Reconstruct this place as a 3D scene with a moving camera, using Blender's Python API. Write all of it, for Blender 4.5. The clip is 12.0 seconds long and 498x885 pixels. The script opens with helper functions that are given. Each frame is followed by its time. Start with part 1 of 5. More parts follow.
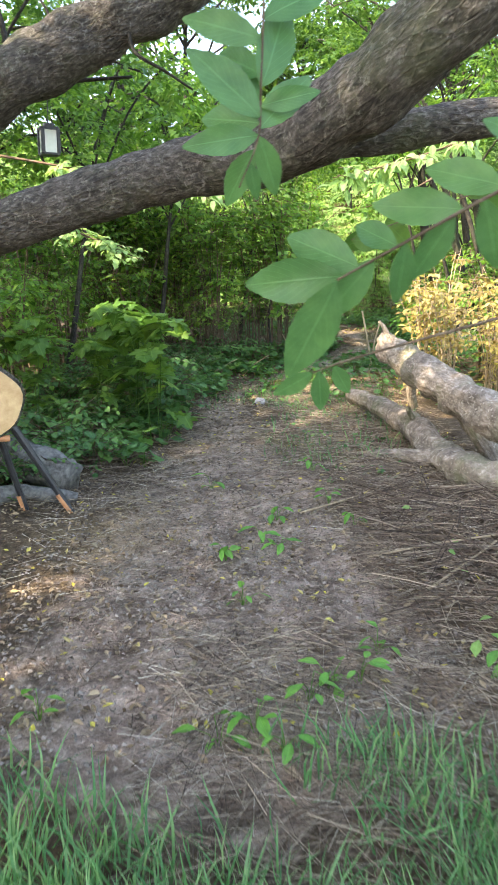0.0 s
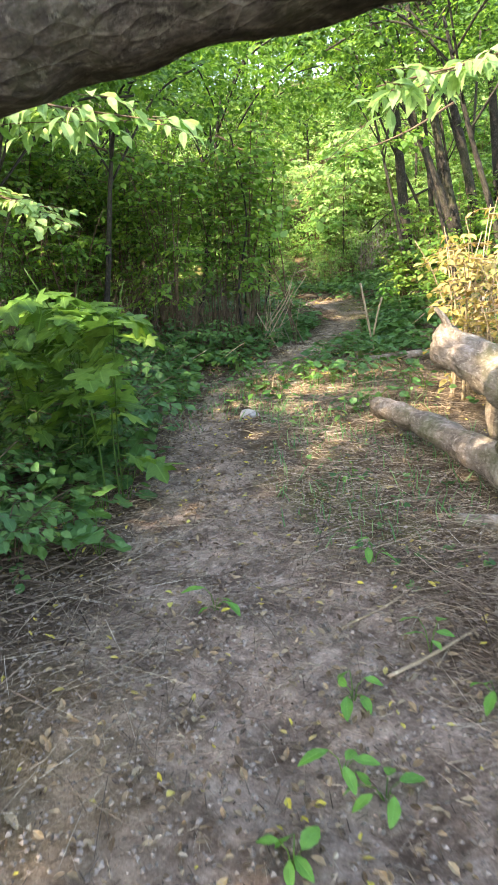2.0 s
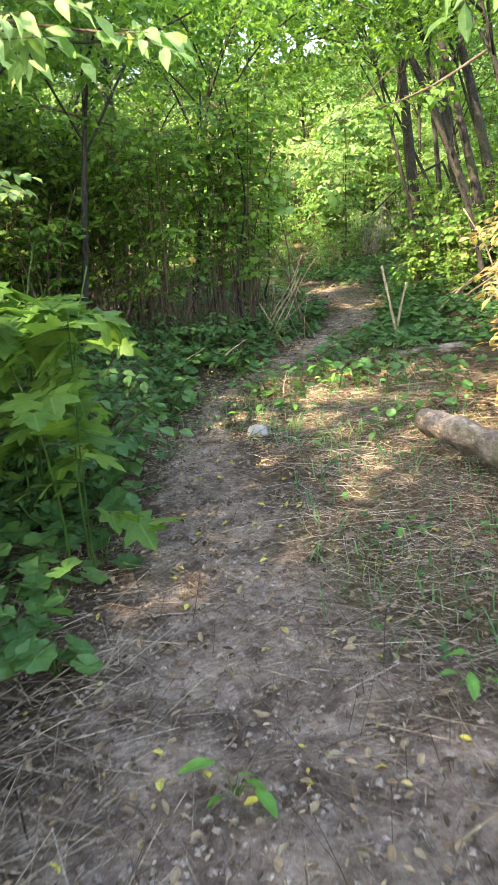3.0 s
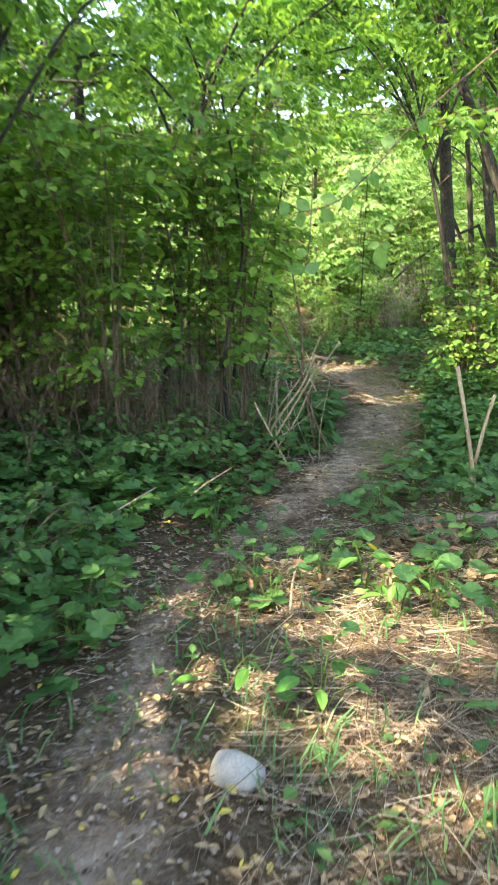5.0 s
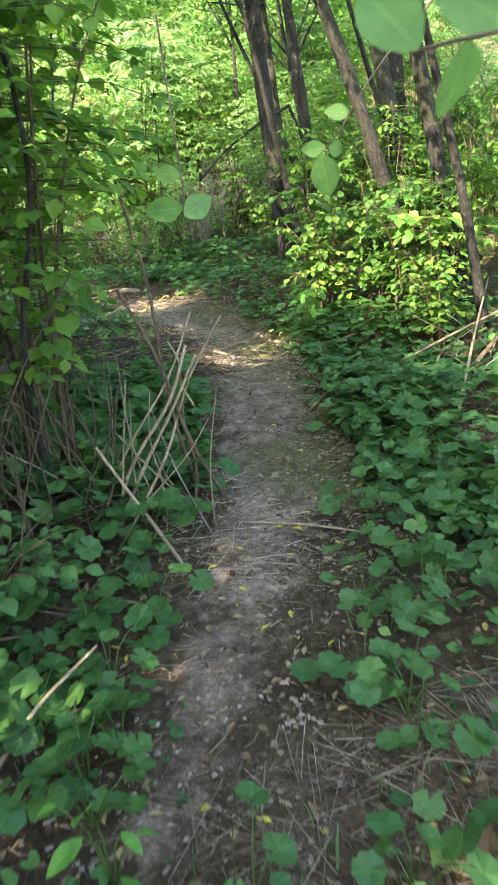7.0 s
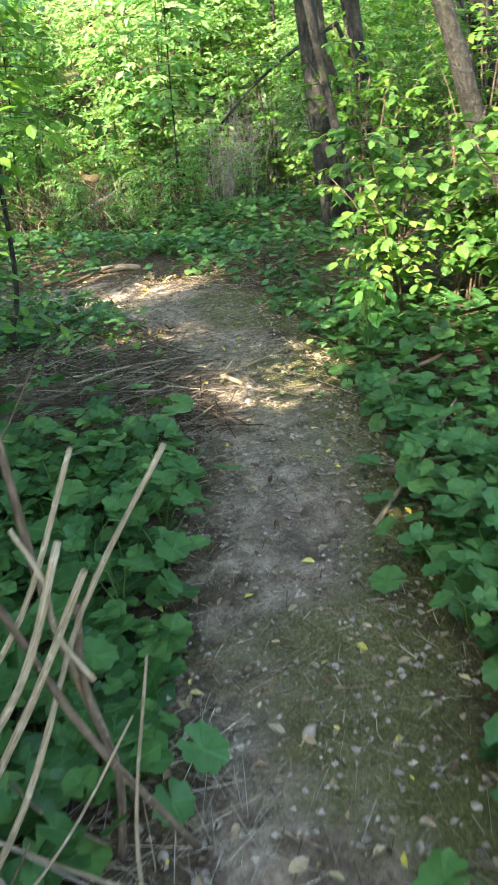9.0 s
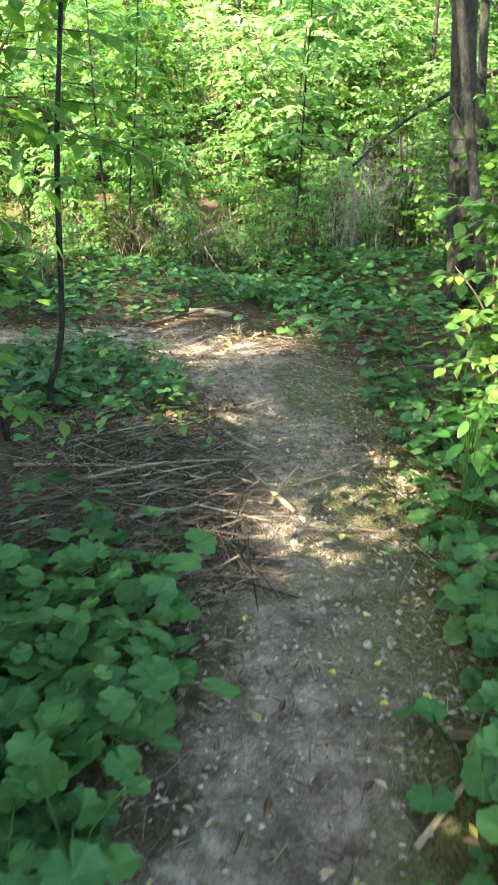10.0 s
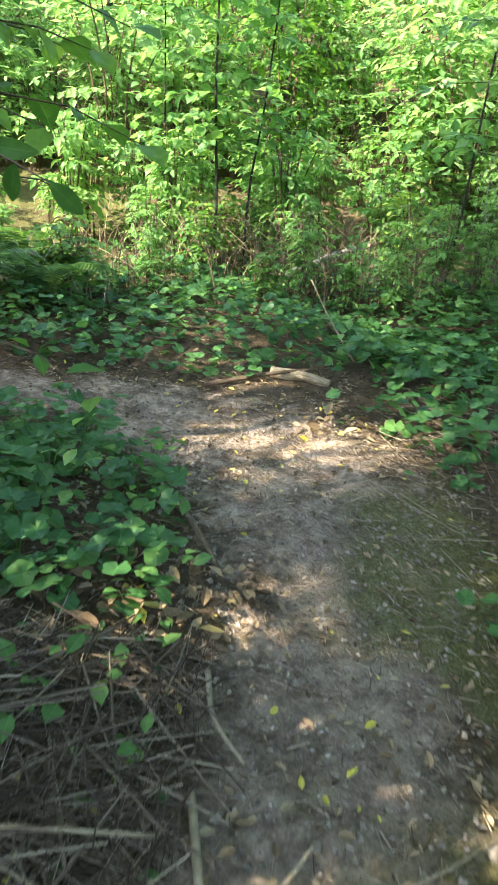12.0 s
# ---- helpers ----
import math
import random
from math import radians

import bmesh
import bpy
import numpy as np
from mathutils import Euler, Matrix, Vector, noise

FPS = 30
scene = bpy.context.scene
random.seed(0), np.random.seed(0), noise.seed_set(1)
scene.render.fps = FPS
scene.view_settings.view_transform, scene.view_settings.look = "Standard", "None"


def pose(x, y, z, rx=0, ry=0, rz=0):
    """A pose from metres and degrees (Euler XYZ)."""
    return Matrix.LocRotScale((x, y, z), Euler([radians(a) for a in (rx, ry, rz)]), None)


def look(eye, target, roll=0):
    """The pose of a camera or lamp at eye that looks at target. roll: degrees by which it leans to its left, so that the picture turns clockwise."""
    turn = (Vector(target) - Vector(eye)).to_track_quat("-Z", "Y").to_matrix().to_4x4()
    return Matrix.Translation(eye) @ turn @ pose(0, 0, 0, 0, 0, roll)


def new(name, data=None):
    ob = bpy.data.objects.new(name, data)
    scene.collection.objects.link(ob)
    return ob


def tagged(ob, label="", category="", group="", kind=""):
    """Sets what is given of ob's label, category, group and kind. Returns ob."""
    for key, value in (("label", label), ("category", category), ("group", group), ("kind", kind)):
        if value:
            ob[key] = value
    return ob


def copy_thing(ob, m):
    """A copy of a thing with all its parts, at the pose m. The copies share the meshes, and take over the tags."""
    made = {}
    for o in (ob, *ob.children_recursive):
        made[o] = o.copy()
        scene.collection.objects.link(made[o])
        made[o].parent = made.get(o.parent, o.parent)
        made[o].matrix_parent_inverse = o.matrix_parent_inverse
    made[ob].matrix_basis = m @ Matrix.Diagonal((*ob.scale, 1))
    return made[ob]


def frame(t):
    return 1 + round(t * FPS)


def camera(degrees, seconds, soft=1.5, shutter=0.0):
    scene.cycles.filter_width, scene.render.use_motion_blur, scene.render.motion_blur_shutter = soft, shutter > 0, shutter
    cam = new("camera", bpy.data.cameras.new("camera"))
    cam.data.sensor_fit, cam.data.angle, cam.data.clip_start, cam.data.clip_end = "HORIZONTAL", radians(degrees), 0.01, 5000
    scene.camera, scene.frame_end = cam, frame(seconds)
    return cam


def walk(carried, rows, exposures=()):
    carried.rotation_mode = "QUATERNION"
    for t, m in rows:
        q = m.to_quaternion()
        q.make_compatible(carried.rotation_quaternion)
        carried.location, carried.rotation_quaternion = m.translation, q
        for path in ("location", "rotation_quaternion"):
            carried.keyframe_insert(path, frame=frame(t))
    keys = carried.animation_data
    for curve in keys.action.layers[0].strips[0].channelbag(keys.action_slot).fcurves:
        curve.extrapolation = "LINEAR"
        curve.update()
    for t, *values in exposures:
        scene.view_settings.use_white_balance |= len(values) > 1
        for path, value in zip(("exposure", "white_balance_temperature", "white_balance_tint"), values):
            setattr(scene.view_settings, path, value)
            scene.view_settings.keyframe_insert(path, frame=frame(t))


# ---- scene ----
cam = camera(36.8, 12.0, 1.5, 0.3)
PATH = [
    (0, (0.027, -0.021, 1.523), (0.009, 1.928, 1.073), -1.6),
    (0.5, (-0.126, 0.52, 1.582), (-0.07, 2.455, 1.08), -2.7),
    (1, (-0.22, 1.095, 1.541), (-0.098, 3.022, 1.017), -3.9),
    (1.5, (-0.247, 1.681, 1.541), (-0.137, 3.606, 1.01), -3.6),
    (2, (-0.29, 2.237, 1.569), (-0.176, 4.157, 1.02), -3.3),
    (2.5, (-0.346, 2.826, 1.552), (-0.223, 4.741, 0.986), -4.0),
    (3, (-0.294, 3.525, 1.449), (-0.172, 5.437, 0.874), -4.6),
    (3.2, (-0.274, 3.772, 1.397), (-0.154, 5.685, 0.825), -4.6),
    (4.8, (-0.041, 6.229, 1.43), (0.076, 8.186, 1.036), -1.4),
    (5, (-0.024, 6.535, 1.454), (0.143, 8.478, 1.014), -0.6),
    (5.5, (0.058, 7.235, 1.534), (0.352, 9.133, 0.976), -0.7),
    (6, (-0.055, 7.891, 1.634), (0.395, 9.729, 0.987), -1.7),
    (6.5, (-0.091, 8.422, 1.663), (0.492, 10.208, 0.975), -1.9),
    (6.7, (-0.053, 8.682, 1.648), (0.567, 10.451, 0.951), -2.9),
    (8.3, (0.623, 10.5, 1.554), (1.325, 12.201, 0.77), -7.7),
    (8.5, (0.712, 10.712, 1.549), (1.376, 12.421, 0.75), -7.0),
    (9, (0.989, 11.164, 1.451), (1.527, 12.91, 0.635), -5.3),
    (9.5, (1.266, 11.62, 1.468), (1.663, 13.418, 0.688), -2.6),
    (10, (1.496, 12.107, 1.555), (1.785, 13.937, 0.803), 1.1),
    (10.5, (1.744, 12.553, 1.586), (1.947, 14.399, 0.844), 4.0),
    (11, (1.925, 13.141, 1.604), (2.044, 14.99, 0.851), 5.3),
    (11.5, (2.074, 13.66, 1.55), (2.09, 15.505, 0.778), 5.0),
    (12, (2.135, 14.275, 1.502), (2.04, 16.119, 0.733), 4.9),
]
walk(cam, [(t, look(eye, target, roll)) for t, eye, target, roll in PATH], [(0.0, 3.2, 7300, 15), (3.0, 3.3, 7500, 17), (5.0, 3.35, 7200, 13), (6.5, 3.35, 6900, 11), (8.5, 3.5, 6600, 9), (10.0, 3.6, 6550, 8), (12.0, 3.35, 6450, 8)])

# ---- world and sun ----
SUN_AZ, SUN_EL = radians(238), radians(40)          # the sun stands to the left, behind the walker
SUN = Vector((math.sin(SUN_AZ) * math.cos(SUN_EL), math.cos(SUN_AZ) * math.cos(SUN_EL), math.sin(SUN_EL)))
world = bpy.data.worlds.new("sky")
scene.world = world
world.use_nodes = True
sky = world.node_tree.nodes.new("ShaderNodeTexSky")
sky.sky_type, sky.sun_disc, sky.sun_elevation, sky.sun_rotation = "NISHITA", False, SUN_EL, SUN_AZ
world.node_tree.links.new(sky.outputs[0], world.node_tree.nodes["Background"].inputs[0])
world.node_tree.nodes["Background"].inputs[1].default_value = 0.15
sun_data = bpy.data.lights.new("sun", "SUN")
sun_data.energy, sun_data.angle, sun_data.color = 3.0, radians(0.6), (1.0, 0.92, 0.76)
sun_ob = new("sun", sun_data)
sun_ob.matrix_world = look(SUN * 60, (0, 0, 0))


# ---- materials ----
def nodes_of(name):
    m = bpy.data.materials.new(name)
    m.use_nodes = True
    return m, m.node_tree.nodes, m.node_tree.links, m.node_tree.nodes["Principled BSDF"]


def noise_node(n, l, scale, detail=4.0, rough=0.6, vec=None):
    t = n.new("ShaderNodeTexNoise")
    t.inputs["Scale"].default_value, t.inputs["Detail"].default_value, t.inputs["Roughness"].default_value = scale, detail, rough
    if vec is not None:
        l.new(vec, t.inputs["Vector"])
    return t


def ramp(n, l, fac, stops):
    r = n.new("ShaderNodeValToRGB")
    while len(r.color_ramp.elements) < len(stops):
        r.color_ramp.elements.new(0.5)
    for e, (p, c) in zip(r.color_ramp.elements, stops):
        e.position, e.color = p, (*c, 1)
    l.new(fac, r.inputs[0])
    return r


def mix(n, l, kind, fac, a, b):
    m = n.new("ShaderNodeMix")
    m.data_type, m.blend_type = "RGBA", kind
    for sock, v in ((m.inputs[0], fac), (m.inputs[6], a), (m.inputs[7], b)):
        if hasattr(v, "links"):
            l.new(v, sock)
        elif isinstance(v, tuple):
            sock.default_value = (*v, 1)
        else:
            sock.default_value = v
    return m.outputs[2]


def bump(n, l, height, strength, distance, bsdf):
    b = n.new("ShaderNodeBump")
    b.inputs["Strength"].default_value, b.inputs["Distance"].default_value = strength, distance
    l.new(height, b.inputs["Height"])
    l.new(b.outputs[0], bsdf.inputs["Normal"])


def world_pos(n):
    return n.new("ShaderNodeNewGeometry").outputs["Position"]


def leaf_material(name, dark, mid, light, clear=0.4, rough=0.45, glow=1.7):
    """Leaf: varied greens, pale midrib and side veins, light comes through."""
    m, n, l, p = nodes_of(name)
    geo = n.new("ShaderNodeNewGeometry")
    ob = n.new("ShaderNodeObjectInfo")
    add = n.new("ShaderNodeMath")
    add.operation = "MULTIPLY_ADD"
    l.new(ob.outputs["Random"], add.inputs[0])
    add.inputs[1].default_value = 0.3
    half = n.new("ShaderNodeMath")
    half.operation = "MULTIPLY"
    half.inputs[1].default_value = 0.72
    l.new(geo.outputs["Random Per Island"], half.inputs[0])
    l.new(half.outputs[0], add.inputs[2])
    col = ramp(n, l, add.outputs[0], ((0.0, dark), (0.5, mid), (0.92, light))).outputs[0]
    uv = n.new("ShaderNodeUVMap")
    sep = n.new("ShaderNodeSeparateXYZ")
    l.new(uv.outputs[0], sep.inputs[0])
    off = n.new("ShaderNodeMath")
    off.operation = "ABSOLUTE"
    l.new(sep.outputs[0], off.inputs[0])
    rib = ramp(n, l, off.outputs[0], ((0.0, (1, 1, 1)), (0.07, (0, 0, 0)))).outputs[0]
    # side veins slope forward from the midrib
    v = n.new("ShaderNodeMath")
    v.operation = "MULTIPLY_ADD"
    l.new(off.outputs[0], v.inputs[0])
    v.inputs[1].default_value = -0.35
    l.new(sep.outputs[1], v.inputs[2])
    s = n.new("ShaderNodeMath")
    s.operation = "MULTIPLY"
    l.new(v.outputs[0], s.inputs[0])
    s.inputs[1].default_value = 9.0
    fr = n.new("ShaderNodeMath")
    fr.operation = "FRACT"
    l.new(s.outputs[0], fr.inputs[0])
    vein = ramp(n, l, fr.outputs[0], ((0.0, (0.55, 0.55, 0.55)), (0.13, (0, 0, 0)))).outputs[0]
    both = mix(n, l, "LIGHTEN", 1.0, rib, vein)
    spots = noise_node(n, l, 30, 3, 0.6, world_pos(n))
    col = mix(n, l, "MULTIPLY", 0.5, col, ramp(n, l, spots.outputs[0], ((0.3, (0.55, 0.6, 0.5)), (0.7, (1.25, 1.2, 1.1)))).outputs[0])
    veined = mix(n, l, "MIX", 0.0, col, tuple(min(1, c * 1.7 + 0.015) for c in mid))
    l.new(mix(n, l, "MULTIPLY", 1.0, both, (0.5, 0.5, 0.5)), veined.node.inputs[0])
    l.new(veined, p.inputs["Base Color"])
    p.inputs["Roughness"].default_value = rough
    p.inputs["Specular IOR Level"].default_value = 0.25
    bump(n, l, both, 0.25, 0.002, p)
    tr = n.new("ShaderNodeBsdfTranslucent")
    l.new(mix(n, l, "MULTIPLY", 1.0, veined, (glow * 1.05, glow * 1.0, glow * 0.68)), tr.inputs[0])
    ms = n.new("ShaderNodeMixShader")
    ms.inputs[0].default_value = clear
    l.new(p.outputs[0], ms.inputs[1])
    l.new(tr.outputs[0], ms.inputs[2])
    l.new(ms.outputs[0], n["Material Output"].inputs[0])
    return m


def bark_material(name, a, b, c, stretch=6.0, scale=9.0, moss=0.0, depth=0.02):
    m, n, l, p = nodes_of(name)
    tc = n.new("ShaderNodeUVMap")
    mp = n.new("ShaderNodeMapping")
    mp.inputs["Scale"].default_value = (stretch, 1.0, 1.0)
    l.new(tc.outputs[0], mp.inputs[0])
    big = noise_node(n, l, scale, 8, 0.7, mp.outputs[0])
    vor = n.new("ShaderNodeTexVoronoi")
    vor.feature = "DISTANCE_TO_EDGE"
    vor.inputs["Scale"].default_value = scale * 0.7
    l.new(mp.outputs[0], vor.inputs["Vector"])
    col = ramp(n, l, big.outputs[0], ((0.3, a), (0.5, b), (0.72, c))).outputs[0]
    pos = world_pos(n)
    blot = noise_node(n, l, 5, 5, 0.65, pos)
    col = mix(n, l, "MULTIPLY", 0.7, col, ramp(n, l, blot.outputs[0], ((0.35, (0.55, 0.5, 0.45)), (0.65, (1.25, 1.2, 1.15)))).outputs[0])
    lich = noise_node(n, l, 38, 5, 0.7, pos)
    lf = ramp(n, l, lich.outputs[0], ((0.56, (0, 0, 0)), (0.66, (0.5, 0.5, 0.5)))).outputs[0]
    col = mix(n, l, "MIX", lf, col, (c[0] * 1.35, c[1] * 1.38, c[2] * 1.3))
    if moss:
        mn = noise_node(n, l, 3.2, 6, 0.7, pos)
        mf = ramp(n, l, mn.outputs[0], ((0.5, (0, 0, 0)), (0.66, (moss, moss, moss)))).outputs[0]
        col = mix(n, l, "MIX", mf, col, (0.09, 0.11, 0.035))
    l.new(col, p.inputs["Base Color"])
    p.inputs["Roughness"].default_value = 0.92
    p.inputs["Specular IOR Level"].default_value = 0.2
    edge = ramp(n, l, vor.outputs["Distance"], ((0.0, (0, 0, 0)), (0.18, (1, 1, 1)))).outputs[0]
    h = mix(n, l, "MULTIPLY", 0.45, big.outputs[0], edge)
    bump(n, l, h, 0.9, depth, p)
    return m


def plain_material(name, a, b, scale=20.0, rough=0.8, metal=0.0, depth=0.003, island=False):
    m, n, l, p = nodes_of(name)
    pos = n.new("ShaderNodeTexCoord").outputs["Object"]
    t = noise_node(n, l, scale, 6, 0.65, pos)
    col = ramp(n, l, t.outputs[0], ((0.3, a), (0.7, b))).outputs[0]
    if island:
        g = n.new("ShaderNodeNewGeometry")
        col = mix(n, l, "MULTIPLY", 0.8, col, ramp(n, l, g.outputs["Random Per Island"], ((0.0, (0.45, 0.42, 0.38)), (0.6, (1, 1, 1)), (1.0, (1.5, 1.45, 1.35)))).outputs[0])
    l.new(col, p.inputs["Base Color"])
    p.inputs["Roughness"].default_value, p.inputs["Metallic"].default_value = rough, metal
    p.inputs["Specular IOR Level"].default_value = 0.5 if metal else 0.2
    bump(n, l, t.outputs[0], 0.5, depth, p)
    return m


def ramp_material(name, stops, rough=0.75, clear=0.15):
    """Small loose pieces, each one of its own shade."""
    m, n, l, p = nodes_of(name)
    g = n.new("ShaderNodeNewGeometry")
    col = ramp(n, l, g.outputs["Random Per Island"], stops).outputs[0]
    t = noise_node(n, l, 60, 3, 0.6, world_pos(n))
    col = mix(n, l, "MULTIPLY", 0.6, col, ramp(n, l, t.outputs[0], ((0.3, (0.6, 0.58, 0.55)), (0.7, (1.2, 1.2, 1.2)))).outputs[0])
    l.new(col, p.inputs["Base Color"])
    p.inputs["Roughness"].default_value = rough
    p.inputs["Specular IOR Level"].default_value = 0.12
    tr = n.new("ShaderNodeBsdfTranslucent")
    l.new(col, tr.inputs[0])
    ms = n.new("ShaderNodeMixShader")
    ms.inputs[0].default_value = clear
    l.new(p.outputs[0], ms.inputs[1])
    l.new(tr.outputs[0], ms.inputs[2])
    l.new(ms.outputs[0], n["Material Output"].inputs[0])
    return m


def ground_material():
    m, n, l, p = nodes_of("forest_soil")
    pos = world_pos(n)
    att = n.new("ShaderNodeVertexColor")
    att.layer_name = "cover"
    sep = n.new("ShaderNodeSeparateColor")
    l.new(att.outputs[0], sep.inputs[0])
    big = noise_node(n, l, 1.6, 6, 0.65, pos)
    mid = noise_node(n, l, 17, 10, 0.78, pos)
    fine = noise_node(n, l, 110, 5, 0.7, pos)
    vor = n.new("ShaderNodeTexVoronoi")
    vor.inputs["Scale"].default_value = 55
    l.new(pos, vor.inputs["Vector"])
    litter = ramp(n, l, mid.outputs[0], ((0.3, (0.045, 0.032, 0.02)), (0.5, (0.11, 0.078, 0.048)), (0.7, (0.21, 0.155, 0.095)))).outputs[0]
    dirt = ramp(n, l, mid.outputs[0], ((0.3, (0.16, 0.115, 0.086)), (0.5, (0.37, 0.28, 0.215)), (0.7, (0.58, 0.47, 0.38)))).outputs[0]
    crust = noise_node(n, l, 4.6, 9, 0.72, pos)
    dirt = mix(n, l, "MULTIPLY", 0.85, dirt, ramp(n, l, crust.outputs[0], ((0.4, (0.4, 0.37, 0.34)), (0.5, (0.95, 0.93, 0.92)), (0.6, (1.45, 1.44, 1.44)))).outputs[0])
    # uneven border between trodden soil and litter
    edge = n.new("ShaderNodeMath")
    edge.operation = "MULTIPLY_ADD"
    rim = noise_node(n, l, 5.5, 7, 0.75, pos)
    l.new(rim.outputs[0], edge.inputs[0])
    edge.inputs[1].default_value = 1.9
    less = n.new("ShaderNodeMath")
    less.operation = "SUBTRACT"
    l.new(sep.outputs[0], less.inputs[0])
    less.inputs[1].default_value = 0.6
    l.new(less.outputs[0], edge.inputs[2])
    ef = ramp(n, l, edge.outputs[0], ((0.62, (0, 0, 0)), (0.98, (1, 1, 1)))).outputs[0]
    col = mix(n, l, "MIX", ef, litter, dirt)
    me = n.new("ShaderNodeMath")
    me.operation = "MULTIPLY_ADD"
    l.new(big.outputs[0], me.inputs[0])
    me.inputs[1].default_value = 1.3
    l.new(sep.outputs[1], me.inputs[2])
    mo = n.new("ShaderNodeMath")
    mo.operation = "MULTIPLY_ADD"
    l.new(mid.outputs[0], mo.inputs[0])
    mo.inputs[1].default_value = 0.9
    l.new(me.outputs[0], mo.inputs[2])
    mf = ramp(n, l, mo.outputs[0], ((0.62, (0, 0, 0)), (0.95, (0.8, 0.8, 0.8)))).outputs[0]
    ms = n.new("ShaderNodeMath")
    ms.operation = "SUBTRACT"
    l.new(mo.outputs[0], ms.inputs[0])
    ms.inputs[1].default_value = 0.72
    l.new(ms.outputs[0], mf.node.inputs[0])
    moss = ramp(n, l, fine.outputs[0], ((0.3, (0.07, 0.075, 0.02)), (0.7, (0.2, 0.2, 0.065)))).outputs[0]
    col = mix(n, l, "MIX", mf, col, moss)
    straw = ramp(n, l, fine.outputs[0], ((0.3, (0.26, 0.18, 0.09)), (0.7, (0.5, 0.38, 0.22)))).outputs[0]
    sf = n.new("ShaderNodeMath")
    sf.operation = "MULTIPLY"
    l.new(sep.outputs[2], sf.inputs[0])
    l.new(mid.outputs[0], sf.inputs[1])
    col = mix(n, l, "MIX", sf.outputs[0], col, straw)
    col = mix(n, l, "MULTIPLY", 0.75, col, ramp(n, l, fine.outputs[0], ((0.3, (0.55, 0.53, 0.5)), (0.7, (1.3, 1.28, 1.25)))).outputs[0])
    col = mix(n, l, "MULTIPLY", 0.5, col, ramp(n, l, big.outputs[0], ((0.35, (0.7, 0.68, 0.66)), (0.65, (1.2, 1.18, 1.15)))).outputs[0])
    l.new(col, p.inputs["Base Color"])
    p.inputs["Roughness"].default_value = 0.95
    p.inputs["Specular IOR Level"].default_value = 0.15
    h = mix(n, l, "ADD", 0.5, mid.outputs[0], fine.outputs[0])
    h = mix(n, l, "ADD", 0.35, h, vor.outputs["Distance"])
    bump(n, l, h, 1.0, 0.04, p)
    return m


M_GROUND = ground_material()
M_IVY = leaf_material("ground_cover_leaf", (0.024, 0.068, 0.02), (0.052, 0.135, 0.038), (0.11, 0.21, 0.055), 0.32, 0.42)
M_SHRUB = leaf_material("shrub_leaf", (0.035, 0.09, 0.016), (0.08, 0.18, 0.028), (0.17, 0.29, 0.045), 0.45)
M_LIME = leaf_material("lime_leaf", (0.065, 0.15, 0.04), (0.125, 0.255, 0.075), (0.24, 0.365, 0.12), 0.5)
# green paled so that sun glare and distance haze lie in the colour
M_PALEGREEN = leaf_material("leaf_paled_for_sun_and_haze", (0.11, 0.2, 0.07), (0.2, 0.33, 0.13), (0.32, 0.45, 0.2), 0.5)
M_WEED = leaf_material("weed_leaf", (0.06, 0.17, 0.03), (0.1, 0.26, 0.045), (0.17, 0.36, 0.07), 0.4)
M_HAZEL = leaf_material("hazel_leaf", (0.045, 0.115, 0.025), (0.085, 0.185, 0.038), (0.21, 0.3, 0.06), 0.42)
M_MAPLE = leaf_material("maple_leaf", (0.04, 0.1, 0.018), (0.08, 0.17, 0.03), (0.14, 0.24, 0.045), 0.45)
M_CROWN = leaf_material("crown_leaf", (0.02, 0.06, 0.014), (0.05, 0.115, 0.024), (0.11, 0.19, 0.035), 0.42)
M_ASH = leaf_material("ash_leaf", (0.045, 0.12, 0.04), (0.065, 0.155, 0.055), (0.1, 0.2, 0.07), 0.35, 0.35)
M_DRYLEAF = leaf_material("dry_leaf", (0.14, 0.1, 0.035), (0.32, 0.245, 0.085), (0.46, 0.42, 0.15), 0.4, 0.6, 1.2)
M_GRASS = leaf_material("grass_blade", (0.04, 0.12, 0.045), (0.08, 0.2, 0.075), (0.2, 0.31, 0.14), 0.4)
M_FERN = leaf_material("fern_frond", (0.035, 0.08, 0.015), (0.06, 0.13, 0.025), (0.11, 0.18, 0.04), 0.4)
M_LITTER = ramp_material("fallen_leaves", ((0.0, (0.07, 0.045, 0.026)), (0.35, (0.2, 0.14, 0.08)), (0.65, (0.3, 0.215, 0.125)), (0.9, (0.36, 0.27, 0.16)), (0.98, (0.55, 0.46, 0.08))))
M_STRAW = ramp_material("dry_straw_and_twigs", ((0.0, (0.06, 0.043, 0.03)), (0.4, (0.14, 0.105, 0.075)), (0.75, (0.24, 0.185, 0.13)), (1.0, (0.42, 0.34, 0.23))), 0.85, 0.05)
M_TWIGS = ramp_material("dark_dry_twigs", ((0.0, (0.035, 0.024, 0.017)), (0.45, (0.09, 0.064, 0.045)), (0.85, (0.18, 0.135, 0.095)), (1.0, (0.34, 0.27, 0.19))), 0.85, 0.0)
M_PALEBITS = ramp_material("pale_bits", ((0.0, (0.2, 0.15, 0.1)), (0.5, (0.4, 0.33, 0.24)), (1.0, (0.62, 0.55, 0.42))), 0.8, 0.1)
M_CLOD = ramp_material("soil_clod", ((0.0, (0.1, 0.08, 0.06)), (0.5, (0.23, 0.185, 0.145)), (1.0, (0.32, 0.26, 0.205))), 0.95, 0.0)
M_YELLOW = plain_material("yellowed_leaf", (0.4, 0.36, 0.06), (0.6, 0.52, 0.14), 40, 0.6)
